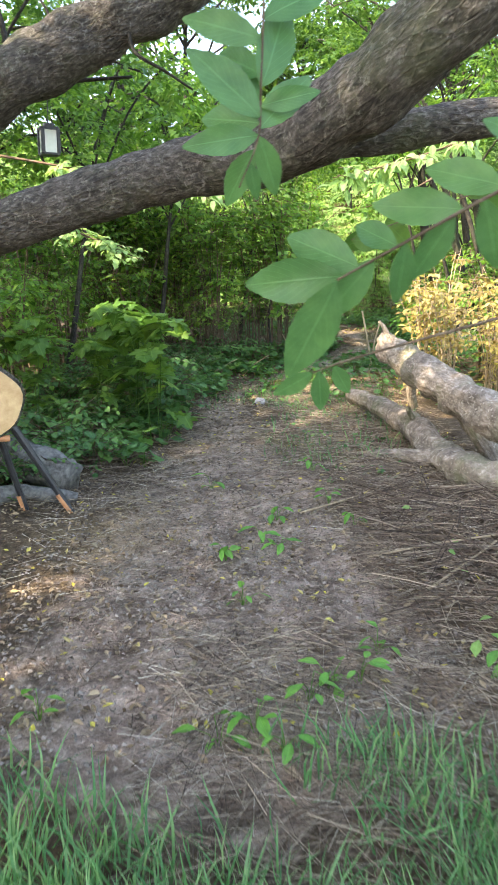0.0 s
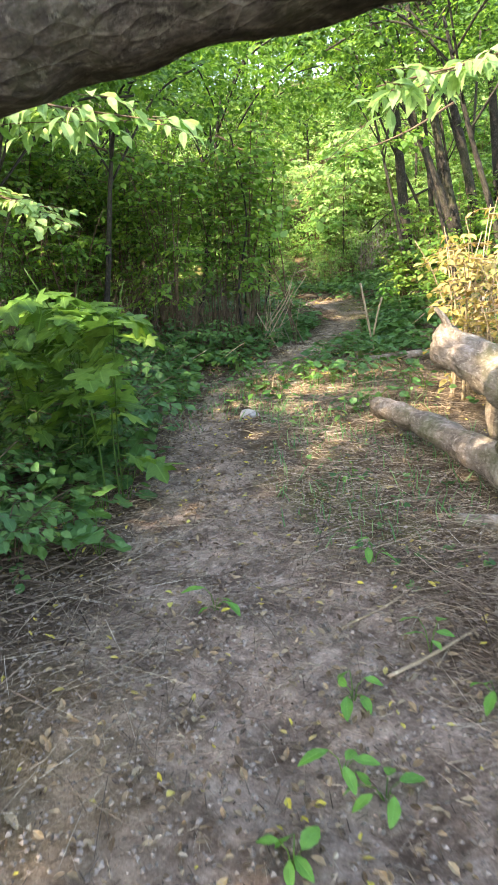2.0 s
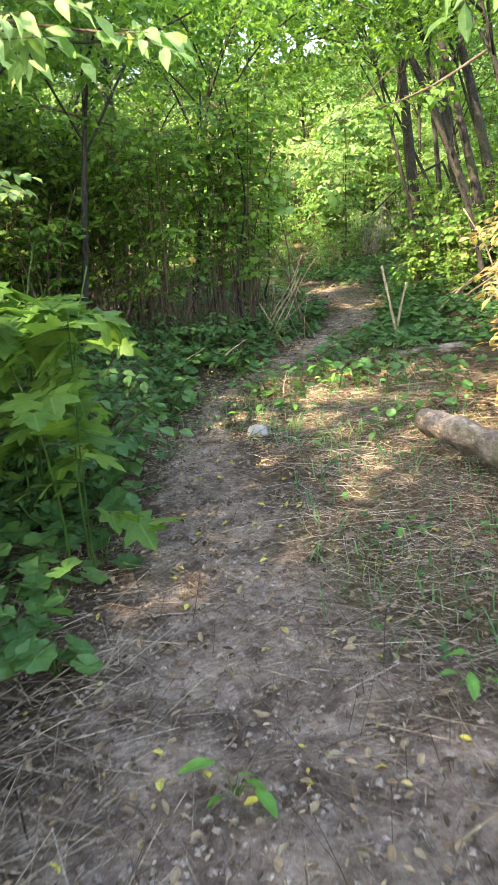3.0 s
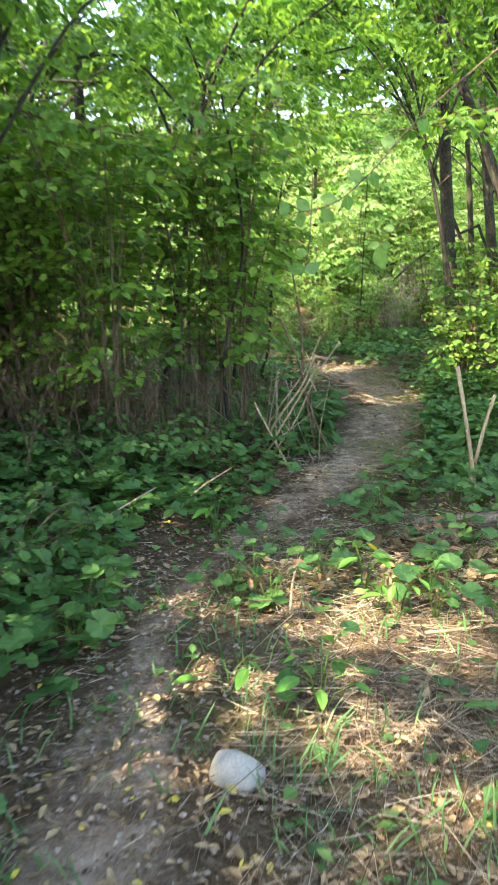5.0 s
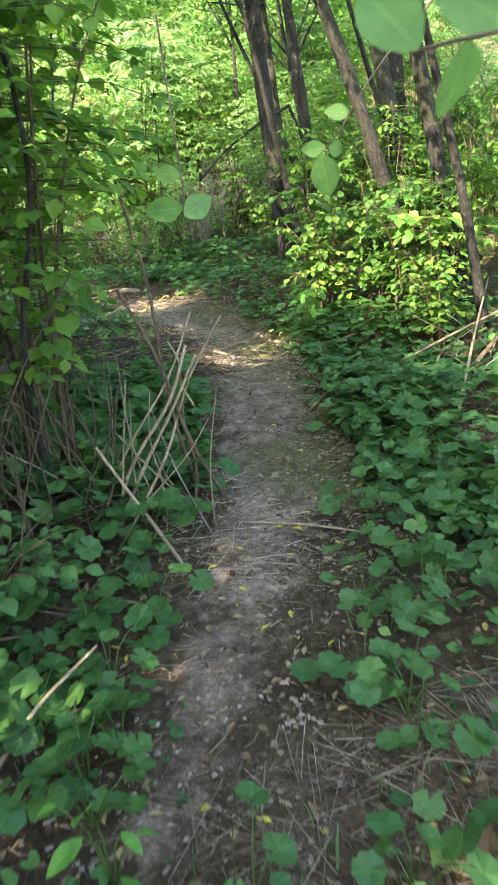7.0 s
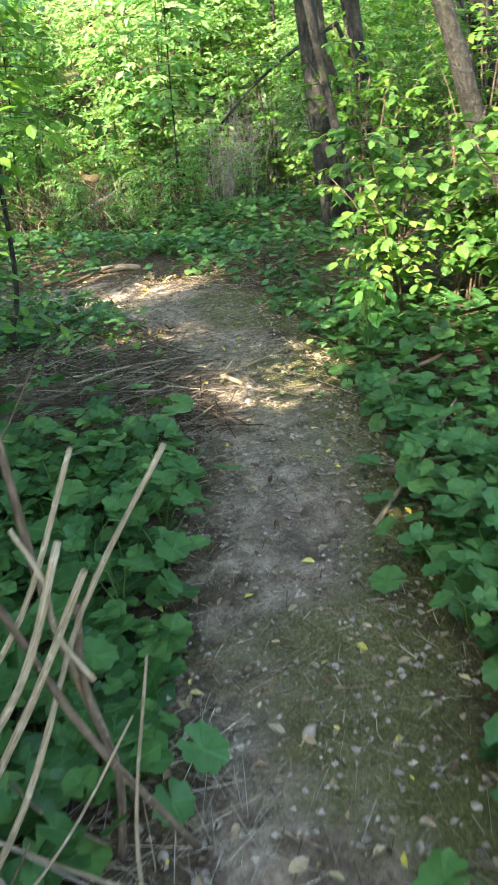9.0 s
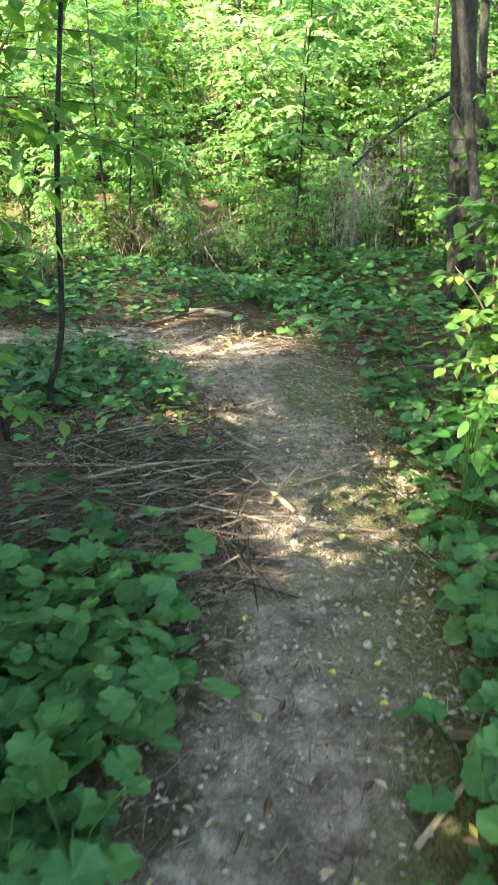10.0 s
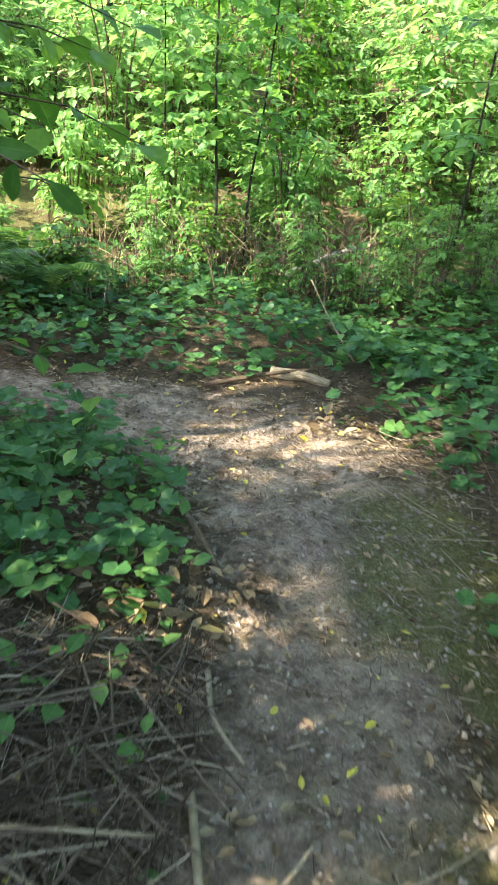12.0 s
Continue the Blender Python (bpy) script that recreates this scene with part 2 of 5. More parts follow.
M_PALE = plain_material("pale_dead_leaf", (0.2, 0.15, 0.09), (0.36, 0.28, 0.17), 40, 0.7)
M_BARK = bark_material("rough_brown_bark", (0.022, 0.019, 0.017), (0.085, 0.076, 0.066), (0.23, 0.215, 0.19), 2.6, 20, 0.35, 0.05)
M_TRUNK = bark_material("dark_tree_bark", (0.011, 0.0095, 0.008), (0.03, 0.027, 0.023), (0.078, 0.07, 0.06), 2.5, 14, 0.2, 0.02)
M_LOG = bark_material("weathered_grey_log", (0.08, 0.064, 0.048), (0.2, 0.165, 0.13), (0.4, 0.35, 0.3), 2.2, 13, 0.45, 0.016)
M_STEM = bark_material("brown_stem", (0.045, 0.03, 0.018), (0.12, 0.085, 0.055), (0.22, 0.17, 0.12), 3, 12, 0, 0.004)
M_STICK = bark_material("dry_tan_stick", (0.16, 0.115, 0.07), (0.32, 0.25, 0.16), (0.5, 0.42, 0.3), 8, 14, 0, 0.004)
M_GREYBRUSH = bark_material("grey_dead_brush", (0.14, 0.115, 0.095), (0.27, 0.235, 0.2), (0.42, 0.38, 0.33), 3, 12, 0, 0.004)
M_CUTWOOD = plain_material("sawn_wood", (0.42, 0.26, 0.12), (0.62, 0.43, 0.23), 14, 0.7)
M_STONE = plain_material("pale_stone", (0.25, 0.235, 0.2), (0.42, 0.4, 0.36), 12, 0.85, 0, 0.01)
M_PEBBLE = plain_material("river_pebble", (0.2, 0.16, 0.125), (0.34, 0.28, 0.22), 20, 0.8)
M_BLACK = plain_material("black_painted_metal", (0.012, 0.012, 0.013), (0.03, 0.03, 0.032), 30, 0.45, 0.2)
M_COPPER = plain_material("bare_reddish_wood", (0.33, 0.14, 0.06), (0.5, 0.24, 0.11), 25, 0.6)
M_FROST = plain_material("frosted_lantern_glass", (0.6, 0.62, 0.52), (0.75, 0.76, 0.66), 10, 0.3)
M_FIBRE = plain_material("grey_rotten_wood", (0.05, 0.046, 0.04), (0.21, 0.195, 0.17), 22, 0.95, 0, 0.03)


# ---- mesh helpers ----
RNG = np.random.RandomState(7)


class Geo:
    """Vertices, faces and leaf or bark coordinates, gathered piece by piece."""

    def __init__(self):
        self.v, self.f, self.u, self.n = [], [], [], 0

    def add(self, v, faces, u):
        v = np.asarray(v, float)
        self.v.append(v)
        self.u.append(np.asarray(u, float))
        self.f += [tuple(i + self.n for i in f) for f in faces]
        self.n += len(v)
        return self

    def scatter(self, shape, turns, places):
        """One copy of a small shape for every turn (3x3, scaled) and place."""
        v, faces, u = shape
        if not len(places):
            return self
        w = np.einsum("nij,kj->nki", turns, v) + places[:, None]
        start = self.n + np.arange(len(places))[:, None] * len(v)
        for f in faces:
            self.f += (start + np.array(f)[None]).tolist()
        self.v.append(w.reshape(-1, 3))
        self.u.append(np.tile(u, (len(places), 1)))
        self.n += w.shape[0] * w.shape[1]
        return self

    def mesh(self, name, material, smooth=False):
        me = bpy.data.meshes.new(name)
        me.from_pydata(np.concatenate(self.v).tolist(), [], self.f)
        idx = np.empty(len(me.loops), np.int32)
        me.loops.foreach_get("vertex_index", idx)
        uv = me.uv_layers.new(name="UVMap")
        uv.data.foreach_set("uv", np.concatenate(self.u)[idx].astype(np.float32).ravel())
        me.materials.append(material)
        if smooth:
            me.polygons.foreach_set("use_smooth", np.ones(len(me.polygons), bool))
        return me


def part(name, geo, material, parent=None, label="", smooth=False):
    """Links a mesh as one object, under a thing or a part where one is given."""
    me = geo if isinstance(geo, bpy.types.Mesh) else geo.mesh(name, material, smooth)
    ob = new(name, me)
    ob.parent = parent
    return tagged(ob, label)


def turns_of(yaw, pitch, roll, size):
    """Turns about z, then x, then y, scaled; arrays in, n x 3 x 3 out."""
    cz, sz, cx, sx, cy, sy = np.cos(yaw), np.sin(yaw), np.cos(pitch), np.sin(pitch), np.cos(roll), np.sin(roll)
    o, i = np.zeros_like(cz), np.ones_like(cz)
    z = np.stack([cz, -sz, o, sz, cz, o, o, o, i], -1).reshape(-1, 3, 3)
    x = np.stack([i, o, o, o, cx, -sx, o, sx, cx], -1).reshape(-1, 3, 3)
    y = np.stack([cy, o, sy, o, i, o, -sy, o, cy], -1).reshape(-1, 3, 3)
    return (z @ x @ y) * np.asarray(size).reshape(-1, 1, 1)


def leaf_small(width=0.5):
    v = np.array([(0, 0, 0), (width / 2, 0.45, 0.07), (0, 1, -0.04), (-width / 2, 0.45, 0.07)])
    return v, [(0, 1, 2), (0, 2, 3)], np.array([(0, 0), (1, 0.45), (0, 1), (-1, 0.45)])


def leaf_oval(width=0.5, droop=0.12):
    w = width / 2
    v = np.array([(0, 0, 0), (0, 0.35, 0.03), (0, 0.72, -0.02), (0, 1, -droop),
                  (w * 0.85, 0.3, 0.08), (w, 0.6, 0.06), (-w * 0.85, 0.3, 0.08), (-w, 0.6, 0.06)])
    f = [(0, 4, 1), (0, 1, 6), (1, 4, 5, 2), (1, 2, 7, 6), (2, 5, 3), (2, 3, 7)]
    return v, f, np.array([(0, 0), (0, 0.35), (0, 0.72), (0, 1), (1, 0.3), (1, 0.6), (-1, 0.3), (-1, 0.6)])


def leaf_lobed(points, lobes, depth, cup=0.06):
    """Round leaf with shallow lobes, notched at its stalk."""
    v, u = [(0, 0.42, -cup)], [(0, 0.42)]
    for k in range(points):
        a = 2 * math.pi * k / points
        r = 0.5 * (1 + depth * math.cos(lobes * a) + 0.03 * math.sin(17 * a))
        if k == points // 2:
            r *= 0.35
        v.append((math.sin(a) * r, 0.42 + math.cos(a) * r, 0.05 * math.cos(3 * a + 1)))
        u.append((math.sin(a), 0.5 + math.cos(a) / 2))
    return np.array(v), [(0, k % points + 1, k + 0) if k else (0, 1, points) for k in range(points)], np.array(u)


def leaf_maple():
    """Five pointed lobes."""
    v, u = [(0, 0.3, 0.03)], [(0, 0.3)]
    rim = [(180, 0.1), (150, 0.4), (118, 0.62), (98, 0.34), (72, 0.58), (58, 0.72), (40, 0.4), (22, 0.58), (0, 0.78)]
    rim = [(-a, r) for a, r in rim[1:]][::1] + [(a, r) for a, r in rim[::-1]][1:]
    for a, r in rim:
        s, c = math.sin(radians(a)), math.cos(radians(a))
        v.append((s * r, 0.3 + c * r, -0.1 * r * r))
        u.append((s, 0.5 + c * r))
    k = len(rim)
    return np.array(v), [(0, 1 + i, 1 + (i + 1) % k) for i in range(k)], np.array(u)


def leaf_large(width=0.45, droop=0.2, rows=14, teeth=0.03, fold=0.12):
    """A finely toothed leaf for close view."""
    v, u, f = [], [], []
    for i in range(rows + 1):
        t = i / rows
        w = width / 2 * math.sin(math.pi * min(1, t * 0.97 + 0.015)) ** 0.8 * (1.12 - 0.35 * t)
        for j in range(5):
            s = j / 2 - 1
            e = 1 + (teeth * (1 if i % 2 else -1) if abs(s) == 1 else 0)
            v.append((s * w * e, t + 0.02 * abs(s), -droop * t * t + fold * w * abs(s) + 0.012 * math.sin(9 * t + 3 * s)))
            u.append((s, t))
    for i in range(rows):
        for j in range(4):
            a = i * 5 + j
            f.append((a, a + 1, a + 6, a + 5))
    return np.array(v), f, np.array(u)


def smooth_line(points, steps):
    """A rounded line through the points."""
    p = np.array(points, float)
    p = np.vstack([2 * p[0] - p[1], p, 2 * p[-1] - p[-2]])
    out = []
    for i in range(1, len(p) - 2):
        for k in range(steps):
            t = k / steps
            a, b, c, d = p[i - 1:i + 3]
            out.append(0.5 * (2 * b + (c - a) * t + (2 * a - 5 * b + 4 * c - d) * t * t + (3 * b - a - 3 * c + d) * t ** 3))
    out.append(p[-2])
    return np.array(out)


def tube(geo, line, r0, r1, sides=6, rough=0.0, grain=3.0, seed=0.0, flare=0.0):
    """A tapered, uneven limb along a line, closed at both ends."""
    line = np.asarray(line, float)
    n = len(line)
    along = np.gradient(line, axis=0)
    along /= np.linalg.norm(along, axis=1)[:, None] + 1e-9
    up = np.array((0.0, 0, 1)) if abs(along[0][2]) < 0.9 else np.array((1.0, 0, 0))
    length = np.concatenate([[0], np.cumsum(np.linalg.norm(np.diff(line, axis=0), axis=1))])
    v, u, f = [], [], []
    for i in range(n):
        t = i / (n - 1)
        side = np.cross(along[i], up)
        side /= np.linalg.norm(side) + 1e-9
        up = np.cross(side, along[i])
        r = r0 + (r1 - r0) * t + flare * r0 * max(0, 1 - length[i] / 0.35) ** 2
        for k in range(sides + 1):
            a = 2 * math.pi * (k % sides) / sides
            d = side * math.cos(a) + up * math.sin(a)
            e = 1.0
            if rough:
                q = line[i] + d * r
                e += rough * noise.noise(Vector((q[0] * grain + seed, q[1] * grain, q[2] * grain)))
                e += 0.5 * rough * noise.noise(Vector((math.cos(a) * 5 + seed, math.sin(a) * 5, length[i] * grain * 0.8)))
            v.append(line[i] + d * r * e)
            u.append((k / sides * max(0.15, 2 * r0 * 3), length[i]))
    m = sides + 1
    for i in range(n - 1):
        for k in range(sides):
            a = i * m + k
            f.append((a, a + 1, a + m + 1, a + m))
    f.append(tuple(range(sides - 1, -1, -1)))
    f.append(tuple((n - 1) * m + k for k in range(sides)))
    return geo.add(v, f, u)


def hard_box(geo, centre, size, turn=None):
    """A small box with chamfered upright edges."""
    sx, sy, sz = (s / 2 for s in size)
    c = min(sx, sy) * 0.25
    ring = [(sx - c, -sy), (sx, -sy + c), (sx, sy - c), (sx - c, sy), (-sx + c, sy), (-sx, sy - c), (-sx, -sy + c), (-sx + c, -sy)]
    v = np.array([(x, y, -sz) for x, y in ring] + [(x, y, sz) for x, y in ring])
    if turn is not None:
        v = v @ np.array(turn).T
    f = [tuple(range(7, -1, -1)), tuple(range(8, 16))] + [(k, (k + 1) % 8, 8 + (k + 1) % 8, 8 + k) for k in range(8)]
    return geo.add(v + np.array(centre), f, np.zeros((16, 2)))


# ---- the lie of the land ----
PATH_X = np.array([-0.1, -0.1, -0.15, -0.3, -0.28, -0.2, 0.05, 0.6, 1.25, 1.6, 2.05, 2.25, 2.4, 2.4, 2.1, 1.3, 0.2, -3.0])
PATH_Y = np.array([-3.0, 3.0, 5.0, 7.0, 8.5, 9.3, 10.1, 11.0, 12.0, 12.8, 14.0, 15.0, 16.0, 17.0, 17.8, 18.3, 18.3, 18.2])
PATH_W = np.array([0.9, 0.95, 0.75, 0.36, 0.2, 0.13, 0.12, 0.18, 0.28, 0.34, 0.4, 0.42, 0.45, 0.6, 0.65, 0.5, 0.35, 0.3])
_t = np.linspace(0, len(PATH_X) - 1, 160)
LINE = np.stack([np.interp(_t, np.arange(len(PATH_X)), a) for a in (PATH_X, PATH_Y, PATH_W)], -1)


def from_path(x, y):
    """How far from the middle of the path, in half widths, and in metres from its border."""
    x, y = np.asarray(x, float), np.asarray(y, float)
    best, wide = np.full(x.shape, 1e9), np.ones(x.shape)
    for px, py, pw in LINE:
        d = np.hypot(x - px, y - py)
        near = d - pw < best - wide
        best, wide = np.where(near, d, best), np.where(near, pw, wide)
    return best / wide, best - wide


def step(a, b, x):
    t = np.clip((np.asarray(x, float) - a) / (b - a), 0, 1)
    return t * t * (3 - 2 * t)


def height(x, y):
    x, y = np.asarray(x, float), np.asarray(y, float)
    _, d = from_path(x, y)
    h = 0.018 * np.sin(2.3 * x + 1.1 * y) + 0.014 * np.sin(3.9 * y - 1.7 * x + 1) + 0.012 * np.sin(7.1 * x + 5.3 * y + 2)
    h = h + 0.007 * np.sin(13 * x - 9 * y) + 0.006 * np.sin(17 * y + 11 * x + 1)
    h = h + 0.05 * step(0.0, 0.9, d)
    h = h + np.minimum(0.13 * np.maximum(0, x - 2.9 - 0.05 * (18 - y)), 1.6) * step(9, 12, y)
    h = h + np.minimum(0.1 * np.maximum(0, -1.9 - x), 1.2)
    h = h + np.minimum(0.34 * np.maximum(0, y - 23.0), 9.0)
    return h


def ground_at(x, y):
    return float(height(np.array([x]), np.array([y]))[0])


def ground_sheet():
    xs = np.concatenate([[-900, -300, -100, -50, -28, -18, -12, -8, -6, -5], np.arange(-4.2, -2.2, 0.2), np.arange(-2.2, 4.2, 0.045), np.arange(4.2, 6.4, 0.2), [7, 8, 10, 14, 20, 30, 50, 100, 300, 900]])
    ys = np.concatenate([[-900, -300, -100, -40, -20, -10, -6, -3, -1.5], np.arange(-0.5, 1.2, 0.2), np.arange(1.2, 20, 0.045), np.arange(20, 32, 0.4), np.arange(32, 54, 2), [60, 80, 120, 300, 900]])
    gx, gy = np.meshgrid(xs, ys)
    gz = height(gx, gy)
    w = len(xs)
    faces = [(j * w + i, j * w + i + 1, (j + 1) * w + i + 1, (j + 1) * w + i) for j in range(len(ys) - 1) for i in range(w - 1)]
    me = bpy.data.meshes.new("ground")
    me.from_pydata(np.stack([gx, gy, gz], -1).reshape(-1, 3).tolist(), [], faces)
    k, d = from_path(gx, gy)
    bare = (1 - step(0.2, 1.5, k)) * (1 - 0.3 * step(8.5, 10.5, gy)) * step(1.2, 2.4, gy) * (1 - 0.4 * np.exp(-((gy - 9.9) / 1.3) ** 2))
    moss = 0.7 * step(11.0, 13.0, gy) * (1 - step(16.5, 18.8, gy)) * (1 - step(0.0, 0.6, d)) * step(-0.4, 0.5, gx - np.interp(gy, PATH_Y[:14], PATH_X[:14]) + 0.2 * np.sin(3.1 * gy))
    moss = np.maximum(moss, 0.6 * np.exp(-((gx - 0.5) / 0.42) ** 2 - ((gy - 6.6) / 1.2) ** 2))
    moss = np.maximum(moss, 0.3 * np.exp(-((gx - 0.1) / 0.35) ** 2 - ((gy - 9.0) / 0.8) ** 2))
    moss = np.maximum(moss, 0.45 * step(1.6, 3.5, d)) + 0.12 * np.sin(5 * gx + 3 * gy)
    straw = 1.1 * np.exp(-((gx + 0.85) / 0.35) ** 2 - ((gy - 4.15) / 0.5) ** 2)
    straw = np.maximum(straw, 0.8 * np.exp(-((gx - 1.1) / 0.9) ** 2 - ((gy - 9.3) / 1.2) ** 2))
    straw = np.maximum(straw, 0.6 * np.exp(-((gx - 1.0) / 0.7) ** 2 - ((gy - 7.4) / 1.6) ** 2))
    straw = np.maximum(straw, 0.5 * np.exp(-((gx - 0.6) / 0.5) ** 2 - ((gy - 2.1) / 0.5) ** 2))
    col = np.stack([bare, moss, np.clip(straw, 0, 1), np.ones_like(bare)], -1).reshape(-1, 4)
    att = me.color_attributes.new("cover", "FLOAT_COLOR", "POINT")
    att.data.foreach_set("color", col.astype(np.float32).ravel())
    me.materials.append(M_GROUND)
    me.polygons.foreach_set("use_smooth", np.ones(len(me.polygons), bool))
    return tagged(new("ground", me), "trodden grey-brown forest soil with moss and leaf litter", "ground", kind="structure")


ground_sheet()

# openings in the canopy through which sunlight falls: the spot, and how wide
SUN_SPOTS = [(0.4, 9.88, 0, 0.05), (0.7, 9.95, 0, 0.05), (1.35, 9.8, 0, 0.12), (1.75, 9.9, 0, 0.12), (0.45, 9.5, 0, 0.0), (0.25, 9.0, 0, 0.0), (-1.5, 7.3, 2.4, 0.2), (-0.9, 7.1, 2.4, 0.15),
             (2.3, 14.95, 0, 0.12), (2.65, 15.2, 0, 0.14), (2.05, 14.75, 0, 0.02), (1.6, 16.35, 0, 0.24), (2.0, 16.4, 0, 0.2), (2.3, 18.05, 0, 0.26), (2.7, 18.1, 0, 0.22), (1.9, 19.0, 0, 0.15),
             (1.25, 6.7, 0.9, 0.05), (1.45, 5.9, 0.75, 0.0), (2.0, 8.7, 0.9, 0.4), (2.5, 8.9, 1.7, 0.7), (1.0, 9.3, 0.1, 0.0),
             (-0.5, 7.0, 2.2, 0.3), (-1.0, 7.2, 2.1, 0.2), (-1.6, 8.3, 2.0, 0.0), (-2.5, 9.5, 2.6, 0.12), (-0.8, 6.6, 1.2, 0.25),
             (3.9, 16.0, 1.9, 0.2), (5.0, 20.5, 0.9, 0.3), (2.9, 15.2, 0.9, 0.25), (-0.9, 4.6, 2.9, 0.15), (-1.0, 12.6, 0.5, 0.2), (-1.5, 8.0, 1.8, 0.3), (1.1, 6.4, 2.4, 0.3), (-1.4, 11.8, 1.3, 0.15)]


def lets_sun_in(p):
    """True for points that stand in the way of the light through an opening."""
    out = np.zeros(len(p), bool)
    s = np.array(SUN)
    for x, y, z, r in SUN_SPOTS:
        q = p - np.array((x, y, z))
        t = q @ s
        far = np.linalg.norm(q - t[:, None] * s, axis=1)
        out |= (far < r + 0.2) & (t > 0.6)
    return out


# ---- plants ----
OVAL, OVAL_WIDE, SMALL, MAPLE = leaf_oval(0.5), leaf_oval(0.68), leaf_small(0.55), leaf_maple()
ROUND = leaf_lobed(22, 7, 0.07)


def sprays(geo, twigs, shape, starts, yaws, lengths, size, per, rng, rise=0.1, droop=0.35):
    """Leafy twigs: leaves in two ranks along each."""
    n = len(starts)
    t = (np.arange(per) + 0.7) / per
    side = np.where(np.arange(per) % 2 == 0, 1.0, -1.0)
    d = np.stack([-np.sin(yaws), np.cos(yaws)], -1)
    pos = np.zeros((n, per, 3))
    run = lengths[:, None] * t[None]
    pos[..., :2] = starts[:, None, :2] + d[:, None] * run[..., None]
    pos[..., 2] = starts[:, None, 2] + rise * run - 0.35 * run * run / lengths.max()
    yaw = yaws[:, None] + side[None] * rng.uniform(0.5, 1.2, (n, per))
    pitch = -droop + rng.normal(0, 0.3, (n, per))
    roll = side[None] * 0.1 + rng.normal(0, 0.35, (n, per))
    s = size * rng.uniform(0.65, 1.25, (n, per))
    geo.scatter(shape, turns_of(yaw.ravel(), pitch.ravel(), roll.ravel(), s.ravel()), pos.reshape(-1, 3))
    if twigs is not None:
        for i in range(n):
            tube(twigs, [starts[i], pos[i, per // 2], pos[i, -1]], 0.004, 0.0015, 3)


def shrub(name, seed, tall, wide, stems, twigs, per, size, shape, leaf_mat, bare=0.25, stem_mat=None, thick=0.012, label="", group="", upright=0.5, twiggy=True):
    """A shrub: arching stems from one root, leafy twigs along them."""
    rng = np.random.RandomState(seed)
    ob = tagged(new(name), label, "shrub", group)
    wood, leaves = Geo(), Geo()
    lines = []
    for i in range(stems):
        a = 2 * math.pi * i / stems + rng.uniform(-0.4, 0.4)
        w, h = wide * rng.uniform(0.3, 1) * (1 - upright * 0.5), tall * rng.uniform(0.7, 1.0)
        r = 0.12 * wide
        pts = [(r * math.sin(a), r * math.cos(a), -0.05), (w * 0.25 * math.sin(a), w * 0.25 * math.cos(a), h * 0.4),
               (w * 0.6 * math.sin(a + 0.2), w * 0.6 * math.cos(a + 0.2), h * 0.78), (w * math.sin(a + 0.3), w * math.cos(a + 0.3), h)]
        ln = smooth_line(pts, 4)
        lines.append(ln)
        tube(wood, ln if twiggy else ln[::2], thick * rng.uniform(0.7, 1.2), 0.003, 5 if twiggy else 4)
    pick = rng.randint(0, stems, twigs)
    t = bare + (1 - bare) * rng.uniform(0, 1, twigs) ** 0.8
    st = np.array([lines[p][int(q * (len(lines[p]) - 1))] for p, q in zip(pick, t)])
    yaw = rng.uniform(0, 2 * math.pi, twigs)
    sprays(leaves, wood if twiggy else None, shape, st, yaw, wide * rng.uniform(0.25, 0.6, twigs), size, per, rng)
    tagged(part("branchwork", wood, stem_mat or M_STEM, ob, smooth=True), kind="stuff")
    tagged(part("foliage", leaves, leaf_mat, ob), kind="stuff")
    return ob


def put(ob, x, y, yaw=0.0, size=1.0, sink=0.0, lean=0.0):
    return copy_thing(ob, pose(x, y, ground_at(x, y) - sink, lean, 0, math.degrees(yaw)) @ Matrix.Scale(size, 4))


WALKED = np.array([eye[:2] for _, eye, _, _ in PATH])
_w = np.linspace(0, len(WALKED) - 1, 80)
WALKED = np.stack([np.interp(_w, np.arange(len(WALKED)), WALKED[:, k]) for k in (0, 1)], -1)


def clear_of_walk(x, y):
    return float(np.min(np.hypot(WALKED[:, 0] - x, WALKED[:, 1] - y)))


def plant_out(kinds, count, x0, x1, y0, y1, keep, rng, lo=0.75, hi=1.2, border=0.3, apart=0.35, sunny=False):
    """Sets out copies over a stretch of the plan, clear of the path."""
    done = []
    for _ in range(count * 12):
        if len(done) >= count:
            break
        x, y = rng.uniform(x0, x1), rng.uniform(y0, y1)
        if clear_of_walk(x, y) < keep or from_path(np.array([x]), np.array([y]))[1][0] < border:
            continue
        if any(math.hypot(x - a, y - b) < apart for a, b in done):
            continue
        if sunny and lets_sun_in(np.array([(x + o, y, z) for z in (0.8, 1.4, 2.0, 2.5) for o in (-0.3, 0, 0.3)])).any():
            continue
        done.append((x, y))
        put(kinds[rng.randint(len(kinds))], x, y, rng.uniform(0, 6.28), rng.uniform(lo, hi))


